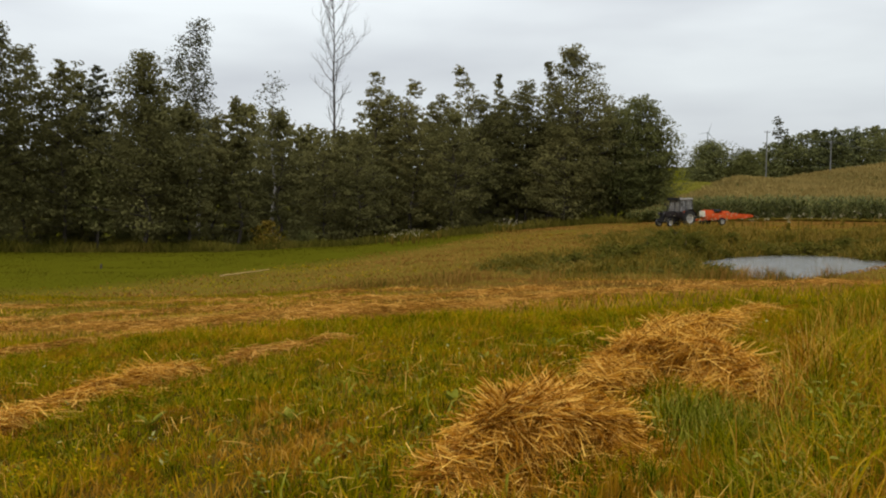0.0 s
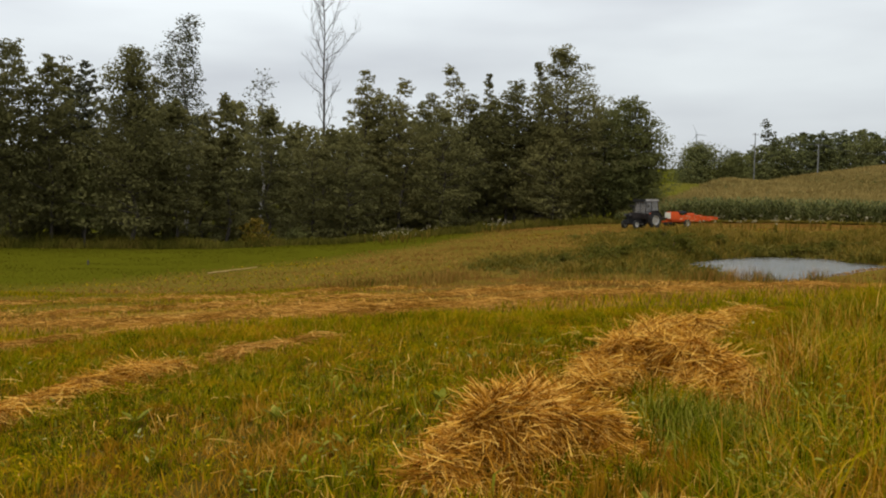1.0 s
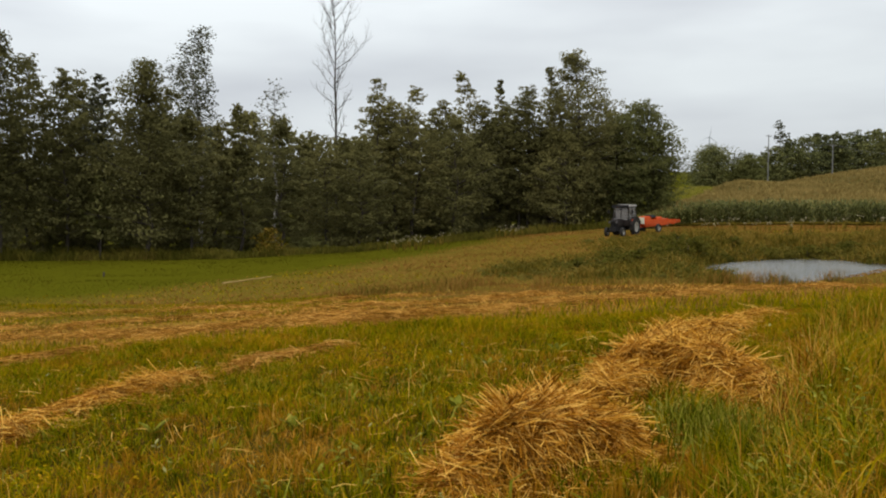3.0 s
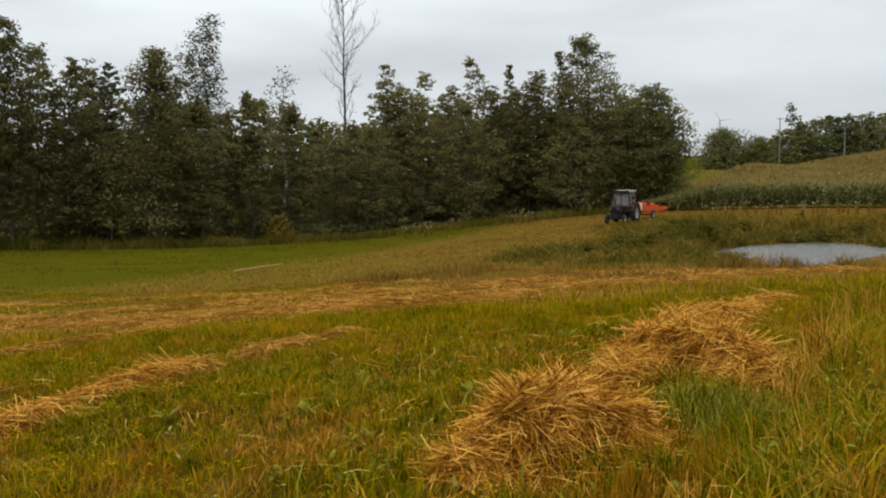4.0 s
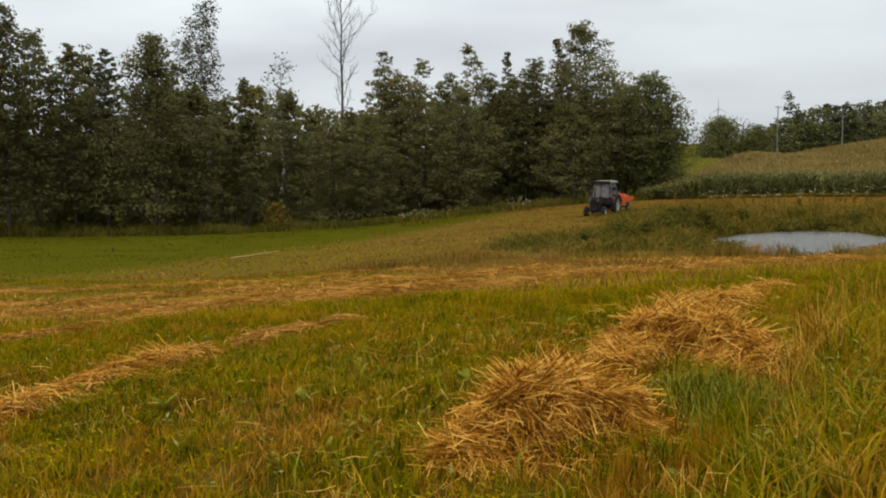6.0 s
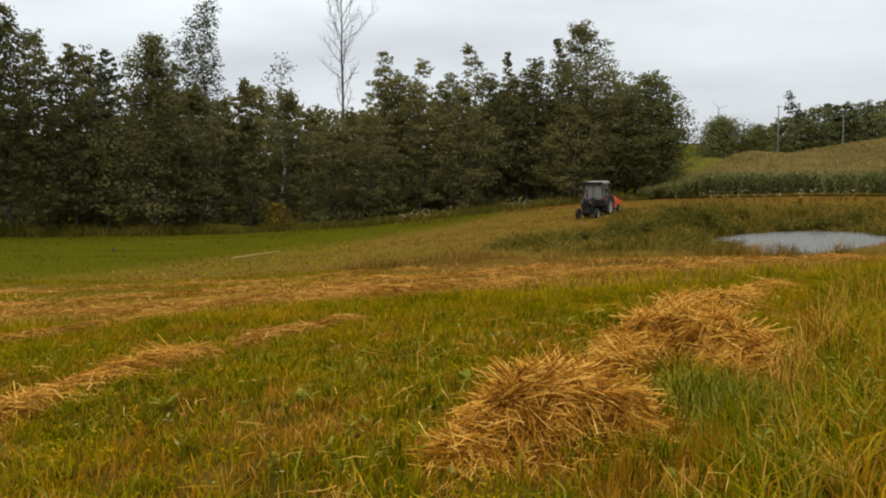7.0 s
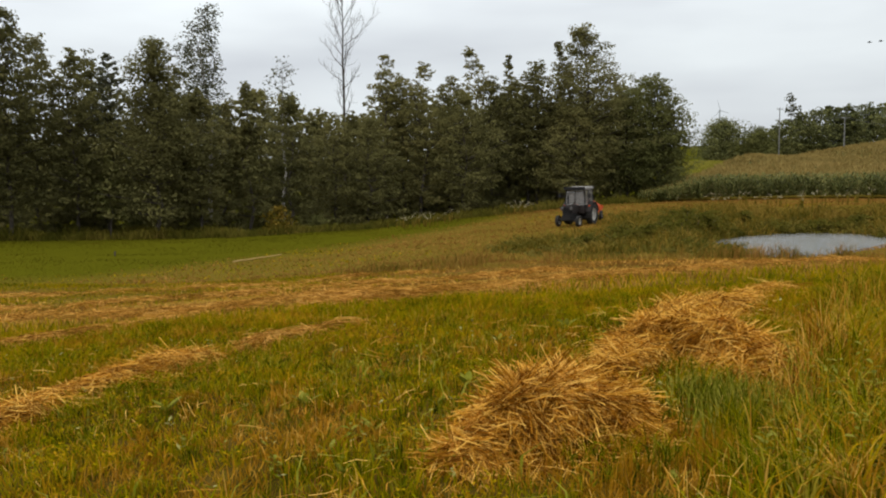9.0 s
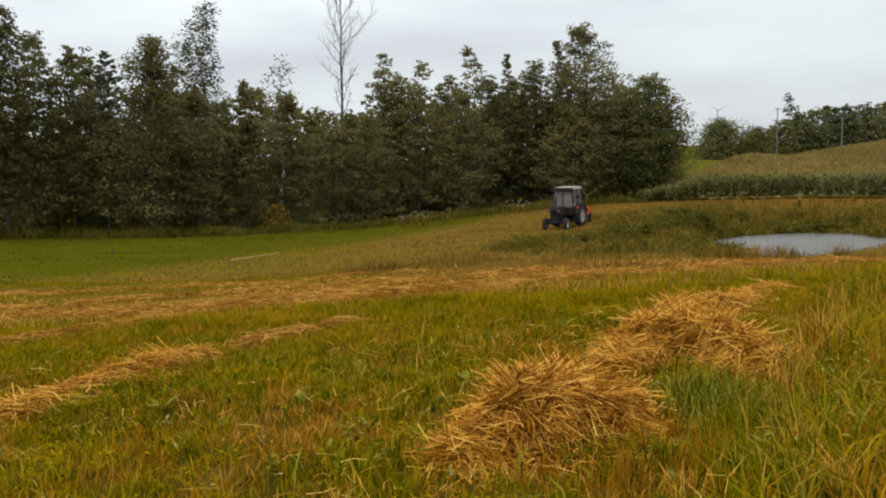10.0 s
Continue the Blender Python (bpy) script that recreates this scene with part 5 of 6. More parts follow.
def make_tractor():
    """Forward is +y; the origin lies on the ground under the rear axle."""
    t = new("tractor")
    tagged(t, "old dark farm tractor with a pale-roofed cab pulling a baler", "tractor")
    bm = bmesh.new()
    box(bm, (0, 1.35, 0.62), (0.42, 2.1, 0.42), 0.05)
    box(bm, (0, 0.15, 0.72), (0.55, 0.7, 0.60), 0.06)
    box(bm, (0, 0.0, 0.70), (1.25, 0.26, 0.26), 0.04)
    part("chassis", bm, BLACK, t, "greasy black engine and gearbox")
    bm = bmesh.new()
    box(bm, (0, 1.55, 1.08), (0.62, 1.50, 0.55), 0.09, taper=0.86)
    part("bonnet", bm, BLUE, t)
    bm = bmesh.new()
    box(bm, (0, 2.31, 1.02), (0.50, 0.05, 0.48), 0.02)
    for i in range(7):
        box(bm, (0, 2.345, 0.84 + i * 0.06), (0.42, 0.03, 0.02), 0)
    part("grille", bm, BLACK, t, "black radiator grille with bars")
    for sx in (-0.30, 0.30):
        bm = bmesh.new()
        rod(bm, (sx, 2.28, 1.16), (sx, 2.40, 1.16), 0.10, 0.11, 14)
        lamp = part("headlight", bm, BLUE, t)
        bm = bmesh.new()
        rod(bm, (sx, 2.40, 1.16), (sx, 2.415, 1.16), 0.095, 0.085, 14)
        part("lens", bm, LAMP, lamp, "clear headlight lens")
    bm = bmesh.new()
    box(bm, (0, 2.30, 0.58), (0.62, 0.34, 0.34), 0.04)
    part("front_weight", bm, BLACK, t)
    bm = bmesh.new()
    rod(bm, (-0.66, 2.05, 0.40), (0.66, 2.05, 0.40), 0.06, 0.06, 10)
    box(bm, (0, 2.05, 0.46), (0.3, 0.22, 0.2), 0.03)
    part("front_axle", bm, BLACK, t)
    bm = bmesh.new()
    rod(bm, (0.24, 1.5, 1.3), (0.24, 1.5, 2.05), 0.035, 0.035, 10)
    rod(bm, (0.24, 1.5, 1.45), (0.24, 1.5, 1.85), 0.06, 0.06, 10)
    part("exhaust", bm, BLACK, t)
    # cab: base, posts, roof, panes
    bm = bmesh.new()
    box(bm, (0, 0.17, 1.02), (1.30, 1.62, 0.50), 0.05)
    part("cab_base", bm, BLUE, t)
    posts = []
    for sx in (-1, 1):
        for y0, y1 in ((0.95, 0.84), (0.22, 0.22), (-0.62, -0.54)):
            posts.append(((sx * 0.66, y0, 1.22), (sx * 0.60, y1, 2.34)))
    for a, b in posts:
        bm = bmesh.new()
        rod(bm, a, b, 0.04, 0.035, 8)
        part("cab_post", bm, BLACK, t)
    bm = bmesh.new()
    box(bm, (0, 0.16, 2.39), (1.44, 1.70, 0.15), 0.06, taper=0.93)
    part("cab_roof", bm, ROOF, t, "off-white sheet metal cab roof")
    bm = bmesh.new()
    box(bm, (0, 1.03, 2.37), (1.43, 0.10, 0.215), 0.02)
    part("visor", bm, BLACK, t, "black visor over the windscreen")

    def pane(corners, name="window_pane", label=""):
        bm = bmesh.new()
        c = [Vector(p) for p in corners]
        nrm = (c[1] - c[0]).cross(c[2] - c[0]).normalized() * 0.006
        lo, hi = [bm.verts.new(p - nrm) for p in c], [bm.verts.new(p + nrm) for p in c]
        bm.faces.new(lo[::-1]), bm.faces.new(hi)
        for i in range(4):
            bm.faces.new((lo[i], lo[(i + 1) % 4], hi[(i + 1) % 4], hi[i]))
        part(name, bm, GLASS, t, label)
    pane([(-0.62, 0.95, 1.30), (-0.03, 0.95, 1.30), (-0.03, 0.85, 2.30), (-0.57, 0.85, 2.30)], "windscreen")
    pane([(0.03, 0.95, 1.30), (0.62, 0.95, 1.30), (0.57, 0.85, 2.30), (0.03, 0.85, 2.30)], "windscreen")
    bm = bmesh.new()
    rod(bm, (0, 0.97, 1.24), (0, 0.86, 2.33), 0.025, 0.025, 8)
    part("windscreen_post", bm, BLACK, t)
    pane([(-0.60, -0.62, 1.30), (0.60, -0.62, 1.30), (0.56, -0.55, 2.30), (-0.56, -0.55, 2.30)], "rear_window")
    for sx in (-1, 1):
        pane([(sx * 0.655, 0.91, 1.30), (sx * 0.655, 0.27, 1.30), (sx * 0.605, 0.26, 2.30), (sx * 0.605, 0.81, 2.30)])
        pane([(sx * 0.655, 0.18, 1.30), (sx * 0.655, -0.58, 1.30), (sx * 0.605, -0.51, 2.30), (sx * 0.605, 0.18, 2.30)])
        # rear mudguard: an arched plate
        bm = bmesh.new()
        prev = None
        for i in range(9):
            a = radians(15 + i * 19)
            ring = [bm.verts.new((sx * xx, rr * math.cos(a), 0.70 + rr * math.sin(a))) for xx, rr in ((0.62, 0.78), (0.98, 0.78), (0.98, 0.81), (0.62, 0.81))]
            if prev:
                for j in range(4):
                    bm.faces.new((prev[j], prev[(j + 1) % 4], ring[(j + 1) % 4], ring[j]))
            else:
                bm.faces.new(ring)
            prev = ring
        bm.faces.new(prev[::-1])
        bmesh.ops.recalc_face_normals(bm, faces=bm.faces)
        guard = part("mudguard", bm, BLUE, t)
        bm = bmesh.new()
        box(bm, (sx * 0.88, -0.60, 1.28), (0.12, 0.05, 0.10), 0.015)
        part("tail_lamp", bm, ORANGE, guard, "orange tail lamp")
        bm = bmesh.new()
        box(bm, (sx * 0.84, 0.60, 1.26), (0.09, 0.05, 0.12), 0.015)
        part("side_marker", bm, ORANGE, guard, "orange side marker")
        bm = bmesh.new()
        rod(bm, (sx * 0.66, 0.95, 1.9), (sx * 0.98, 1.02, 1.95), 0.012, 0.012, 6)
        box(bm, (sx * 1.02, 1.02, 1.92), (0.16, 0.03, 0.24), 0.012)
        part("side_mirror", bm, BLACK, t)
        bm = bmesh.new()
        box(bm, (sx * 0.62, 0.75, 0.52), (0.28, 0.34, 0.05), 0.015)
        rod(bm, (sx * 0.62, 0.75, 0.54), (sx * 0.55, 0.75, 0.82), 0.02, 0.02, 6)
        part("step", bm, BLACK, t)
    bm = bmesh.new()
    box(bm, (0, 0.05, 1.20), (0.48, 0.46, 0.12), 0.05)
    box(bm, (0, -0.18, 1.46), (0.46, 0.10, 0.46), 0.05)
    part("seat", bm, BLACK, t)
    bm = bmesh.new()
    rod(bm, (0, 0.78, 1.25), (0, 0.58, 1.56), 0.025, 0.025, 8)
    ring = [Vector((0.2 * math.cos(a), 0.56 + 0.1 * math.sin(a), 1.57 + 0.17 * math.sin(a))) for a in [2 * math.pi * i / 16 for i in range(16)]]
    for i in range(16):
        rod(bm, ring[i], ring[(i + 1) % 16], 0.014, 0.014, 6)
    part("steering_wheel", bm, BLACK, t)
    bm = bmesh.new()
    box(bm, (0, -0.55, 0.45), (0.12, 0.7, 0.06), 0.01)
    for sx in (-0.35, 0.35):
        rod(bm, (sx, -0.15, 0.6), (sx, -0.85, 0.45), 0.03, 0.03, 8)
    part("drawbar", bm, BLACK, t)
    rear = [wheel(t, "rear_wheel", (sx * 0.80, 0, 0.70), 0.70, 0.36, 0.40, 18) for sx in (-1, 1)]
    front = [wheel(t, "front_wheel", (sx * 0.68, 2.05, 0.36), 0.36, 0.20, 0.21, 12) for sx in (-1, 1)]
    return t, rear, front


def make_baler():
    """Forward is +y; the origin lies on the ground under its axle."""
    b = new("hay_baler")
    tagged(b, "long orange square hay baler towed behind a tractor", "baler")
    bm = bmesh.new()
    box(bm, (-0.15, -0.25, 0.80), (0.62, 3.5, 0.56), 0.04)
    part("bale_chamber", bm, ORANGE, b)
    bm = bmesh.new()
    box(bm, (-0.15, 1.15, 1.02), (0.80, 1.05, 0.75), 0.08, taper=0.9)
    part("flywheel_guard", bm, ORANGE, b)
    bm = bmesh.new()
    box(bm, (-0.15, 1.69, 1.06), (0.72, 0.05, 0.55), 0.02)
    part("front_shield", bm, CREAM, b, "cream front shield")
    bm = bmesh.new()
    box(bm, (0.70, 0.15, 0.80), (1.15, 1.05, 0.70), 0.08, taper=0.85)
    part("feed_housing", bm, ORANGE, b)
    bm = bmesh.new()
    box(bm, (0.10, 0.0, 1.34), (0.85, 0.85, 0.22), 0.06, taper=0.7)
    part("packer_cover", bm, BLACK, b, "dark packer cover")
    bm = bmesh.new()
    box(bm, (-0.15, -0.75, 1.17), (0.52, 0.95, 0.18), 0.05, taper=0.8)
    part("knotter_cover", bm, ORANGE, b)
    bm = bmesh.new()
    box(bm, (-0.15, -2.45, 0.62), (0.60, 1.05, 0.08), 0.02, Matrix.Rotation(radians(8), 3, "X"))
    for sx in (-0.44, 0.14):
        box(bm, (sx, -2.35, 0.80), (0.05, 0.95, 0.30), 0.015)
    box(bm, (-0.15, -3.25, 0.66), (0.66, 1.1, 0.07), 0.02, Matrix.Rotation(radians(-6), 3, "X"))
    for sx in (-0.47, 0.17):
        box(bm, (sx, -3.2, 0.82), (0.05, 1.1, 0.22), 0.015, Matrix.Rotation(radians(6), 3, "X"))
    part("bale_chute", bm, ORANGE, b)
    bm = bmesh.new()
    rod(bm, (0.20, 0.65, 0.34), (1.35, 0.65, 0.34), 0.22, 0.22, 14)
    for i in range(24):
        a = i * 2.4
        x = 0.24 + 1.06 * (i % 12) / 11
        rod(bm, (x, 0.65 + 0.2 * math.cos(a), 0.34 + 0.2 * math.sin(a)), (x, 0.65 + 0.33 * math.cos(a), 0.34 + 0.33 * math.sin(a)), 0.008, 0.005, 4)
    part("pickup_reel", bm, BLACK, b)
    bm = bmesh.new()
    box(bm, (0.05, 2.15, 0.55), (0.12, 1.7, 0.12), 0.02, Matrix.Rotation(radians(-9), 3, "Z"))
    part("drawbar", bm, ORANGE, b)
    bm = bmesh.new()
    rod(bm, (-0.1, 1.6, 0.85), (0.05, 2.9, 0.72), 0.05, 0.05, 8)
    part("drive_shaft", bm, BLACK, b)
    bm = bmesh.new()
    rod(bm, (-0.75, 0, 0.36), (1.55, 0, 0.36), 0.05, 0.05, 8)
    part("axle", bm, BLACK, b)
    wheels = [wheel(b, "baler_wheel", (x, 0, 0.36), 0.36, 0.20, 0.20, 14) for x in (-0.72, 1.5)]
    return b, wheels


TRACTOR, REAR_WHEELS, FRONT_WHEELS = make_tractor()
BALER, BALER_WHEELS = make_baler()


# ---- birds ----
def make_bird():
    bird = new("bird")
    tagged(bird, "small dark bird flying far off", "bird", "birds in the sky")
    bm = bmesh.new()
    bmesh.ops.create_icosphere(bm, subdivisions=2, radius=1.0, matrix=Matrix.Diagonal((0.03, 0.085, 0.027, 1)))
    box(bm, (0, -0.10, 0), (0.034, 0.07, 0.008), 0.002)
    part("body", bm, BIRD, bird, smooth=True)
    for sx in (-1, 1):
        bm = bmesh.new()
        vs = [bm.verts.new(p) for p in ((sx * 0.017, 0.034, 0.007), (sx * 0.095, 0.047, 0.04), (sx * 0.185, -0.007, 0.027), (sx * 0.09, -0.02, 0.037), (sx * 0.017, -0.04, 0.007))]
        bm.faces.new(vs)
        bmesh.ops.solidify(bm, geom=bm.faces[:], thickness=0.005)
        part("wing", bm, BIRD, bird)
    return bird


BIRDS = [make_bird()]
BIRDS.append(copy_thing(BIRDS[0], pose(0, 0, 60)))


# ---- small things in the meadow ----
def dock_plant(x, y, size, seed):
    """A rosette of broad pale leaves."""
    rng = np.random.default_rng(seed)
    base = new("dock_plant")
    base.matrix_basis = pose(x, y, float(ground(x, y)), 0, 0, rng.uniform(0, 360))
    tagged(base, "broad-leaved pale green dock plant in the grass", "weed", "dock plants")
    for k in range(rng.integers(3, 6)):
        a = k * 2.2 + rng.uniform(-0.4, 0.4)
        ln, wd, up = size * rng.uniform(0.7, 1.15), size * rng.uniform(0.20, 0.30), rng.uniform(1.0, 1.45)
        bm = bmesh.new()
        rows = []
        for i in range(6):
            s = i / 5
            c = Vector((math.cos(a) * ln * s * math.cos(up * (1 - 0.5 * s)), math.sin(a) * ln * s * math.cos(up * (1 - 0.5 * s)), ln * (s * math.sin(up) - 0.25 * s * s)))
            w = wd * (0.12 + math.sin(math.pi * min(1, s * 0.93 + 0.07)) ** 0.8) / 2
            side = Vector((-math.sin(a), math.cos(a), 0)) * w
            rows.append([bm.verts.new(c - side + Vector((0, 0, w * 0.3))), bm.verts.new(c), bm.verts.new(c + side + Vector((0, 0, w * 0.3)))])
        for p, q in zip(rows[:-1], rows[1:]):
            for j in range(2):
                bm.faces.new((p[j], p[j + 1], q[j + 1], q[j]))
        part("leaf", bm, DOCK, base, smooth=True)
    return base


DOCKS = [(532, 725, 0.19), (822, 690, 0.20), (282, 735, 0.17), (480, 690, 0.12), (655, 770, 0.13), (1058, 620, 0.2), (1000, 585, 0.2), (672, 678, 0.13), (575, 810, 0.11), (395, 765, 0.11), (1200, 870, 0.13),
         (445, 625, 0.15), (140, 800, 0.1), (600, 850, 0.12), (1445, 790, 0.15), (1330, 745, 0.11), (770, 725, 0.13), (880, 610, 0.15), (1540, 705, 0.14), (320, 790, 0.1)]
for i, (px, py, size) in enumerate(DOCKS):
    dock_plant(*on_ground(px, py), size, 700 + i)


def leafy_weed(px, py, height, seed):
    """An upright weed: a stem with pointed leaves all the way up."""
    rng = np.random.default_rng(seed)
    x, y = on_ground(px, py)
    base = new("leafy_weed")
    base.matrix_basis = pose(x, y, float(ground(x, y)), rng.uniform(-9, 9), rng.uniform(-9, 9), rng.uniform(0, 360))
    tagged(base, "upright green weed with pointed leaves in the rank grass", "weed", "leafy weeds")
    v, f = blades(rng, np.zeros(3), np.zeros(3), np.zeros(3), np.full(3, height), np.full(3, 0.007), 0.02, 0.05)
    stem = new("stem", fast_mesh("stem", v, f, [LUSH]))
    stem.parent = base
    for k in range(int(8 + height * 14)):
        a, z = k * 2.4, height * (0.2 + 0.8 * (k + rng.uniform(0, 0.6)) / (8 + height * 14))
        ln, up = rng.uniform(0.05, 0.085) * (1.25 - 0.6 * z / height), rng.uniform(0.1, 0.8)
        wd = ln * rng.uniform(0.32, 0.45)
        bm = bmesh.new()
        rows = []
        for i in range(4):
            s = i / 3
            c = Vector((math.cos(a) * ln * s, math.sin(a) * ln * s, z + ln * (s * math.sin(up) - 0.35 * s * s)))
            w = wd * (0.06 + math.sin(math.pi * s * 0.97 + 0.03)) / 2
            side = Vector((-math.sin(a), math.cos(a), 0)) * w
            rows.append((bm.verts.new(c - side + Vector((0, 0, w * 0.4))), bm.verts.new(c), bm.verts.new(c + side + Vector((0, 0, w * 0.4)))))
        for p, q in zip(rows[:-1], rows[1:]):
            for j in range(2):
                bm.faces.new((p[j], p[j + 1], q[j + 1], q[j]))
        part("leaf", bm, DOCK, base, smooth=True)


for i, (px, py, height) in enumerate([(1455, 745, 0.34), (1470, 720, 0.30), (1415, 860, 0.26), (1440, 870, 0.22), (1545, 880, 0.24), (1500, 660, 0.30), (1530, 640, 0.34), (1552, 610, 0.30), (1385, 800, 0.20),
                                     (680, 835, 0.15), (735, 800, 0.16), (615, 790, 0.14), (1525, 800, 0.2), (470, 850, 0.13), (1400, 700, 0.36), (1425, 720, 0.42), (1490, 750, 0.4), (1530, 720, 0.44), (1375, 770, 0.32), (1460, 830, 0.34), (1350, 850, 0.28), (1520, 850, 0.34), (1555, 760, 0.4)]):
    leafy_weed(px, py, height, 950 + i)


def tall_tuft(px, py, height, count, seed, material):
    """One tall straw-coloured tuft of grass."""
    rng = np.random.default_rng(seed)
    x0, y0 = on_ground(px, py)
    z0 = float(ground(x0, y0))
    a = rng.uniform(0, 2 * np.pi, count)
    r = rng.uniform(0, 0.22, count)
    v, f = blades(rng, r * np.cos(a), r * np.sin(a), np.zeros(count), height * rng.uniform(0.3, 1.1, count) * (1.1 - 2 * r), rng.uniform(0.004, 0.009, count), 0.3, 0.45)
    ob = new("grass_tuft", fast_mesh("grass_tuft", v, f, [material]))
    ob.matrix_basis = pose(x0, y0, z0)
    tagged(ob, "tall tuft of straw-coloured and green grass near the hay", "grass tuft", "straw-coloured grass tufts")


for i, (px, py, height, count) in enumerate([(1455, 665, 0.74, 150), (1435, 700, 0.46, 150), (1480, 690, 0.44, 120), (1405, 735, 0.40, 130), (1300, 800, 0.34, 170), (1335, 790, 0.32, 150), (1270, 850, 0.30, 160), (1320, 860, 0.30, 150), (1510, 640, 0.46, 90), (1552, 700, 0.42, 90), (640, 870, 0.2, 80), (1180, 845, 0.26, 110), (1120, 870, 0.24, 90), (905, 690, 0.3, 60), (1545, 600, 0.4, 80), (1490, 830, 0.3, 70)]):
    tall_tuft(px, py, height, count, 900 + i, HAY if i in (0, 1, 3, 8) else (DRY, GRASS, LUSH)[i % 3])


def umbel_patch(px, d, spread, count, seed):
    """White-flowering weeds at the wood's edge and behind the pond."""
    rng = np.random.default_rng(seed)
    x0, y0 = spot(px, d)
    base = new("flowering_weeds")
    base.matrix_basis = pose(x0, y0, 0)
    tagged(base, "tall weeds with white flower heads", "weeds", "white flowering weeds")
    x, y = x0 + rng.normal(0, spread, count), y0 + rng.normal(0, 0.8, count)
    z, h = ground(x, y), rng.uniform(0.7, 1.25, count)
    v, f = blades(rng, np.repeat(x, 5), np.repeat(y, 5), np.repeat(z, 5), np.repeat(h, 5) * rng.uniform(0.4, 1, count * 5), np.full(count * 5, 0.06), 0.15, 0.25)
    ob = new("stem_cluster", fast_mesh("stem_cluster", v - np.array([x0, y0, 0]), f, [WEED]))
    ob.parent = base
    m = 7
    cx = np.repeat(x, m) + rng.normal(0, 0.07, count * m) - x0
    cy = np.repeat(y, m) + rng.normal(0, 0.07, count * m) - y0
    cz = np.repeat(z + h, m) + rng.normal(0, 0.05, count * m)
    c = np.stack([cx, cy, cz], 1)
    t, s = rng.normal(0, 1, (len(c), 3)), rng.normal(0, 1, (len(c), 3))
    t, s = t / np.linalg.norm(t, axis=1, keepdims=True) * 0.04, s / np.linalg.norm(s, axis=1, keepdims=True) * 0.04
    v = np.stack([c - t, c + s, c + t, c - s], 1).reshape(-1, 3)
    ob = new("blossom", fast_mesh("blossom", v, np.arange(len(v)).reshape(-1, 4), [PETAL]))
    ob.parent = base
    tagged(ob, "white flower heads")


for i, (px, d, spread, count) in enumerate([(745, 75, 1.0, 24), (715, 74.5, 0.6, 9), (918, 80, 0.9, 22), (800, 78, 1.2, 6), (1225, 67, 1.5, 4), (1280, 66, 1.3, 9), (1345, 67.5, 1.7, 12), (1410, 66.5, 1.5, 12), (1475, 67, 1.9, 9), (1545, 67.5, 1.6, 10), (1610, 67, 1.6, 7)]):
    umbel_patch(px, d, spread, count, 800 + i)


def plank():
    (xa, ya), (xb, yb) = on_ground(408, 466), on_ground(494, 453)
    za, zb = float(ground(xa, ya)) + 0.16, float(ground(xb, yb)) + 0.16
    a, b = Vector((xa, ya, za)), Vector((xb, yb, zb))
    bm = bmesh.new()
    n = 9
    for i in range(n):
        p, q = a.lerp(b, i / n), a.lerp(b, (i + 1) / n)
        p.z += 0.008 * math.sin(i * 1.7)
        q.z += 0.008 * math.sin((i + 1) * 1.7)
        rod(bm, p, q, 0.045 - 0.002 * i, 0.045 - 0.002 * (i + 1), 8)
    tagged(part("fallen_pole", bm, TIMBER), "long pale debarked pole lying in the grass", "pole")
    bm = bmesh.new()
    x, y = on_ground(198, 450)
    z = float(ground(x, y))
    rod(bm, (x, y, z - 0.1), (x + 0.02, y, z + 0.22), 0.06, 0.05, 10)
    bmesh.ops.create_icosphere(bm, subdivisions=1, radius=0.07, matrix=Matrix.Translation((x + 0.02, y, z + 0.23)))
    tagged(part("stake", bm, BARK), "short dark wooden stake in the grass", "stake")


plank()


# ---- movement ----
ROUTE = [(0.0, 21.6, 75.6), (1.25, 18.75, 74.0), (2.5, 16.2, 71.6), (3.75, 14.35, 68.7), (5.0, 12.9, 65.6), (6.25, 11.5, 62.6), (7.5, 10.25, 59.7), (8.75, 9.0, 57.0), (10.0, 7.85, 54.4)]


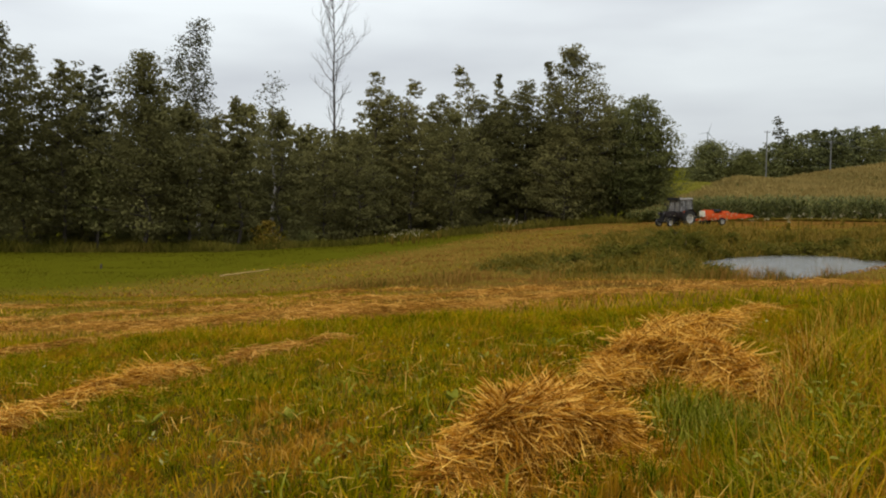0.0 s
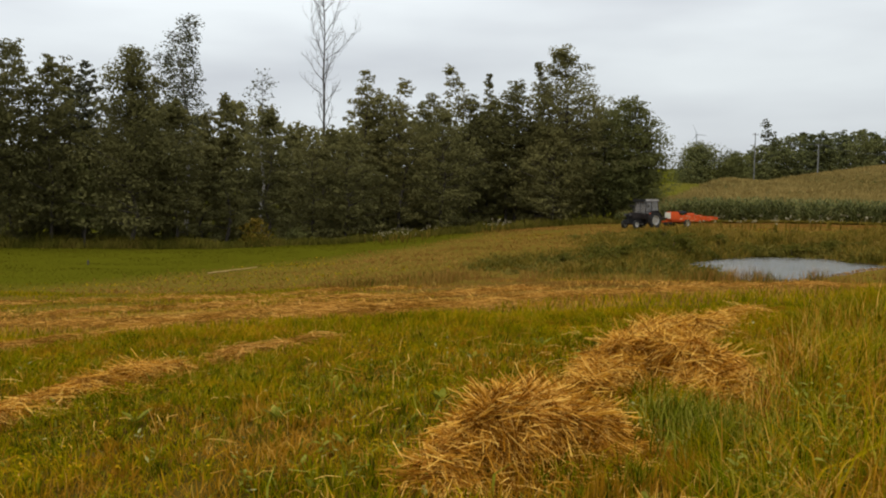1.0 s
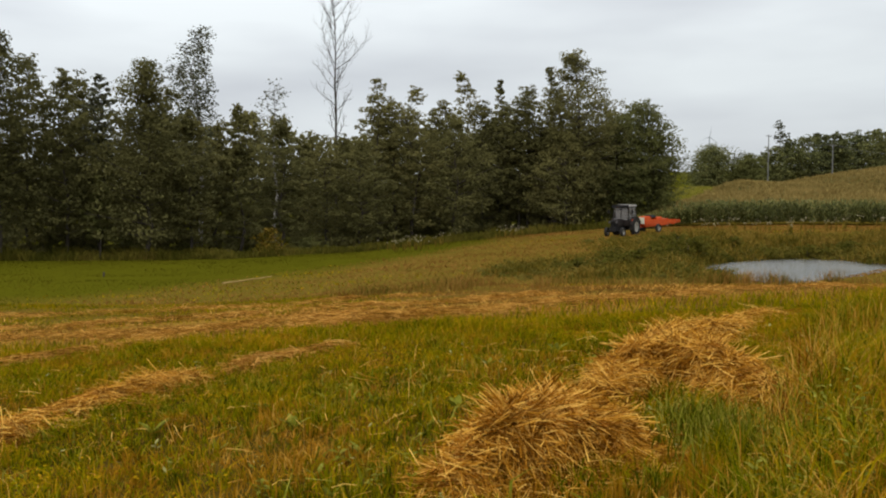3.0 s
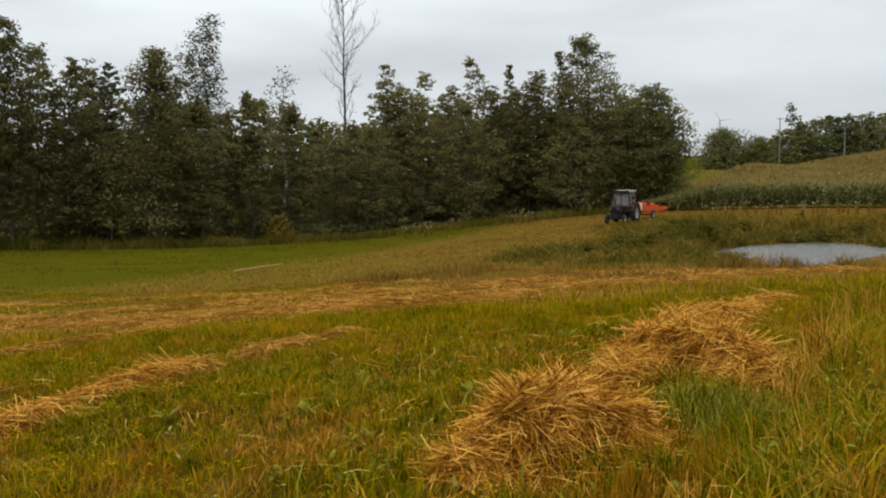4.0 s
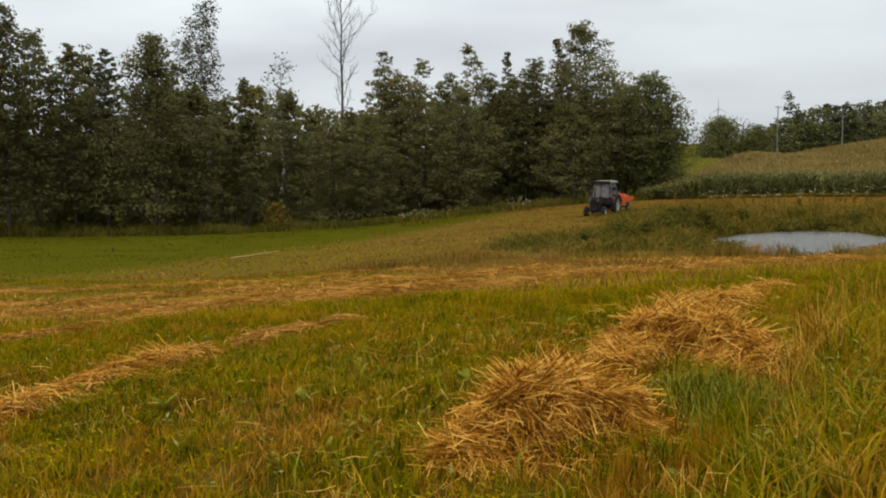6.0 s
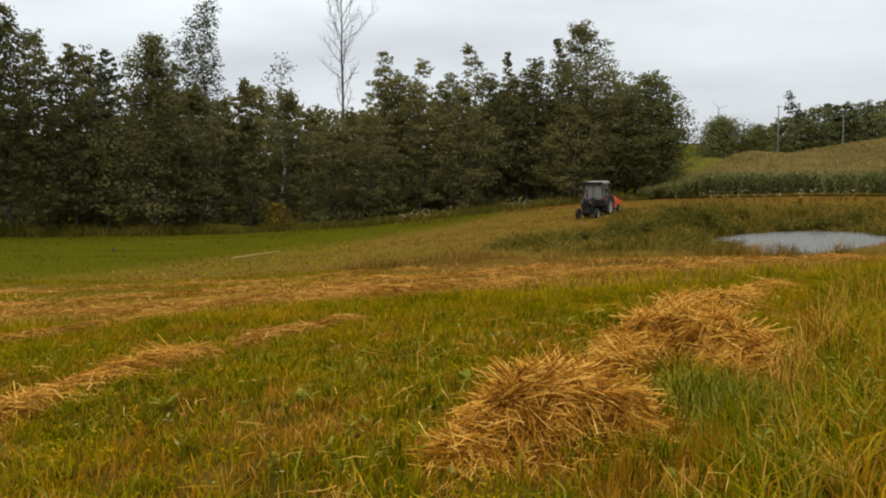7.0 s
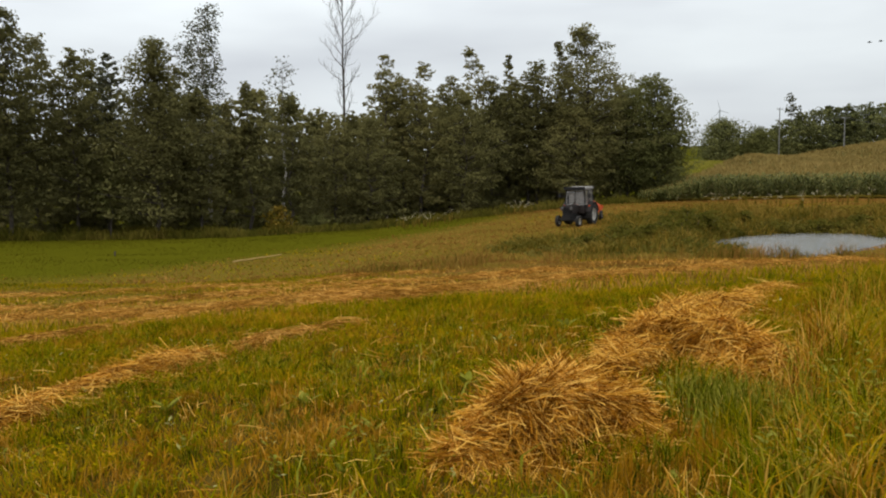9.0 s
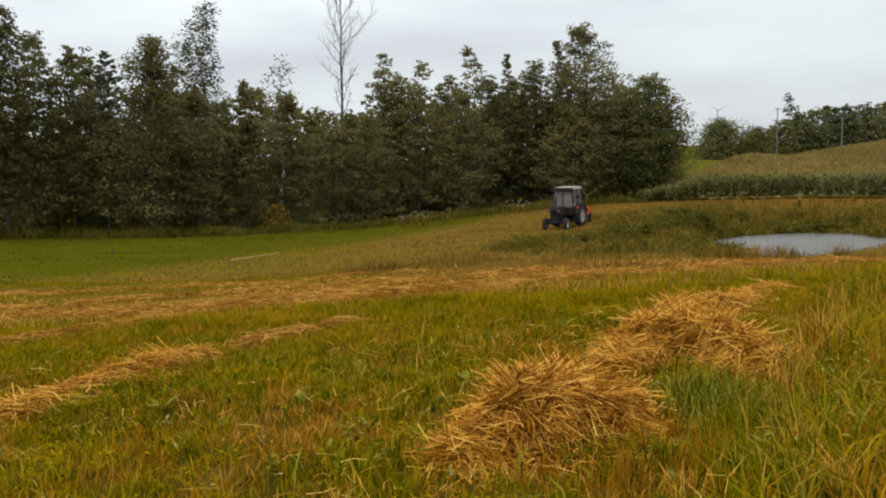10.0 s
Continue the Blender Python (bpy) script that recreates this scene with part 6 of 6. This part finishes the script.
def motions():
    line = spline(ROUTE, 101)
    times, px, py = np.linspace(0, 10, 101), line[:, 1], line[:, 2]
    dx, dy = np.gradient(px), np.gradient(py)
    heading = np.unwrap(np.arctan2(-dx, dy)) - 0.10 * smooth_step(1.5, 4.0, times)
    run = np.concatenate([[0], np.cumsum(np.hypot(np.diff(px), np.diff(py)))])

    def rest(x, y, head, span):
        """A pose on the land, tipped with the slope along the way."""
        fx, fy = -math.sin(head), math.cos(head)
        z0, z1 = float(ground(x, y)), float(ground(x + fx * span, y + fy * span))
        return pose(x, y, z0, math.degrees(math.atan2(z1 - z0, span)), 0, math.degrees(head))

    walk(TRACTOR, [(times[i], rest(px[i], py[i], heading[i], 2.05)) for i in range(0, 101, 5)])
    # the baler trails from the tractor's hitch
    length, hitch = 3.0, 0.85
    bh = heading[0] - 0.10
    rows = []
    for i in range(101):
        hx, hy = px[i] + math.sin(heading[i]) * hitch, py[i] - math.cos(heading[i]) * hitch
        if i:
            ox, oy = rows[-1][1], rows[-1][2]
            bh = math.atan2(-(hx - ox), hy - oy)
        rows.append((times[i], hx + math.sin(bh) * length, hy - math.cos(bh) * length, bh))
    swing = [(t, x, y, h, h + 0.11 * float(smooth_step(1.0, 9.0, t)) + 0.05 * float(smooth_step(6.0, 10.0, t))) for t, x, y, h in rows]
    swing = [(t, x - length * (math.sin(h) - math.sin(g)), y + length * (math.cos(h) - math.cos(g)), g) for t, x, y, h, g in swing]
    walk(BALER, [(t, rest(x, y, h, 2.0)) for t, x, y, h in swing[::5]])
    for wheels, radius in ((REAR_WHEELS, 0.70), (FRONT_WHEELS, 0.36), (BALER_WHEELS, 0.36)):
        for w in wheels:
            place = w.matrix_basis.translation.copy()
            walk(w, [(times[i], pose(*place, -math.degrees(run[i] / radius), 0, 0)) for i in range(101)])
    place = ROTOR.matrix_basis.translation.copy()
    walk(ROTOR, [(0.5 * i, pose(*place, 0, 38 * i + 20, 0)) for i in range(21)])
    for k, bird in enumerate(BIRDS):
        path = [(t, 19.2 - 20.3 * (t - 9) + 0.5 * k, 40.0, 8.1 - 6.8 * (t - 9) + 0.05 * k) for t in (0.0, 3.0, 6.0, 8.0, 8.7, 9.0, 9.3)]
        path += [(9.6, 7.0 + 0.5 * k, 43.0, 4.6 + 0.05 * k), (10.0, -1.0 + 0.5 * k, 50.0, 4.2 + 0.05 * k)]
        walk(bird, [(t, pose(x, y, z, 0, 0, 80)) for t, x, y, z in path])


motions()
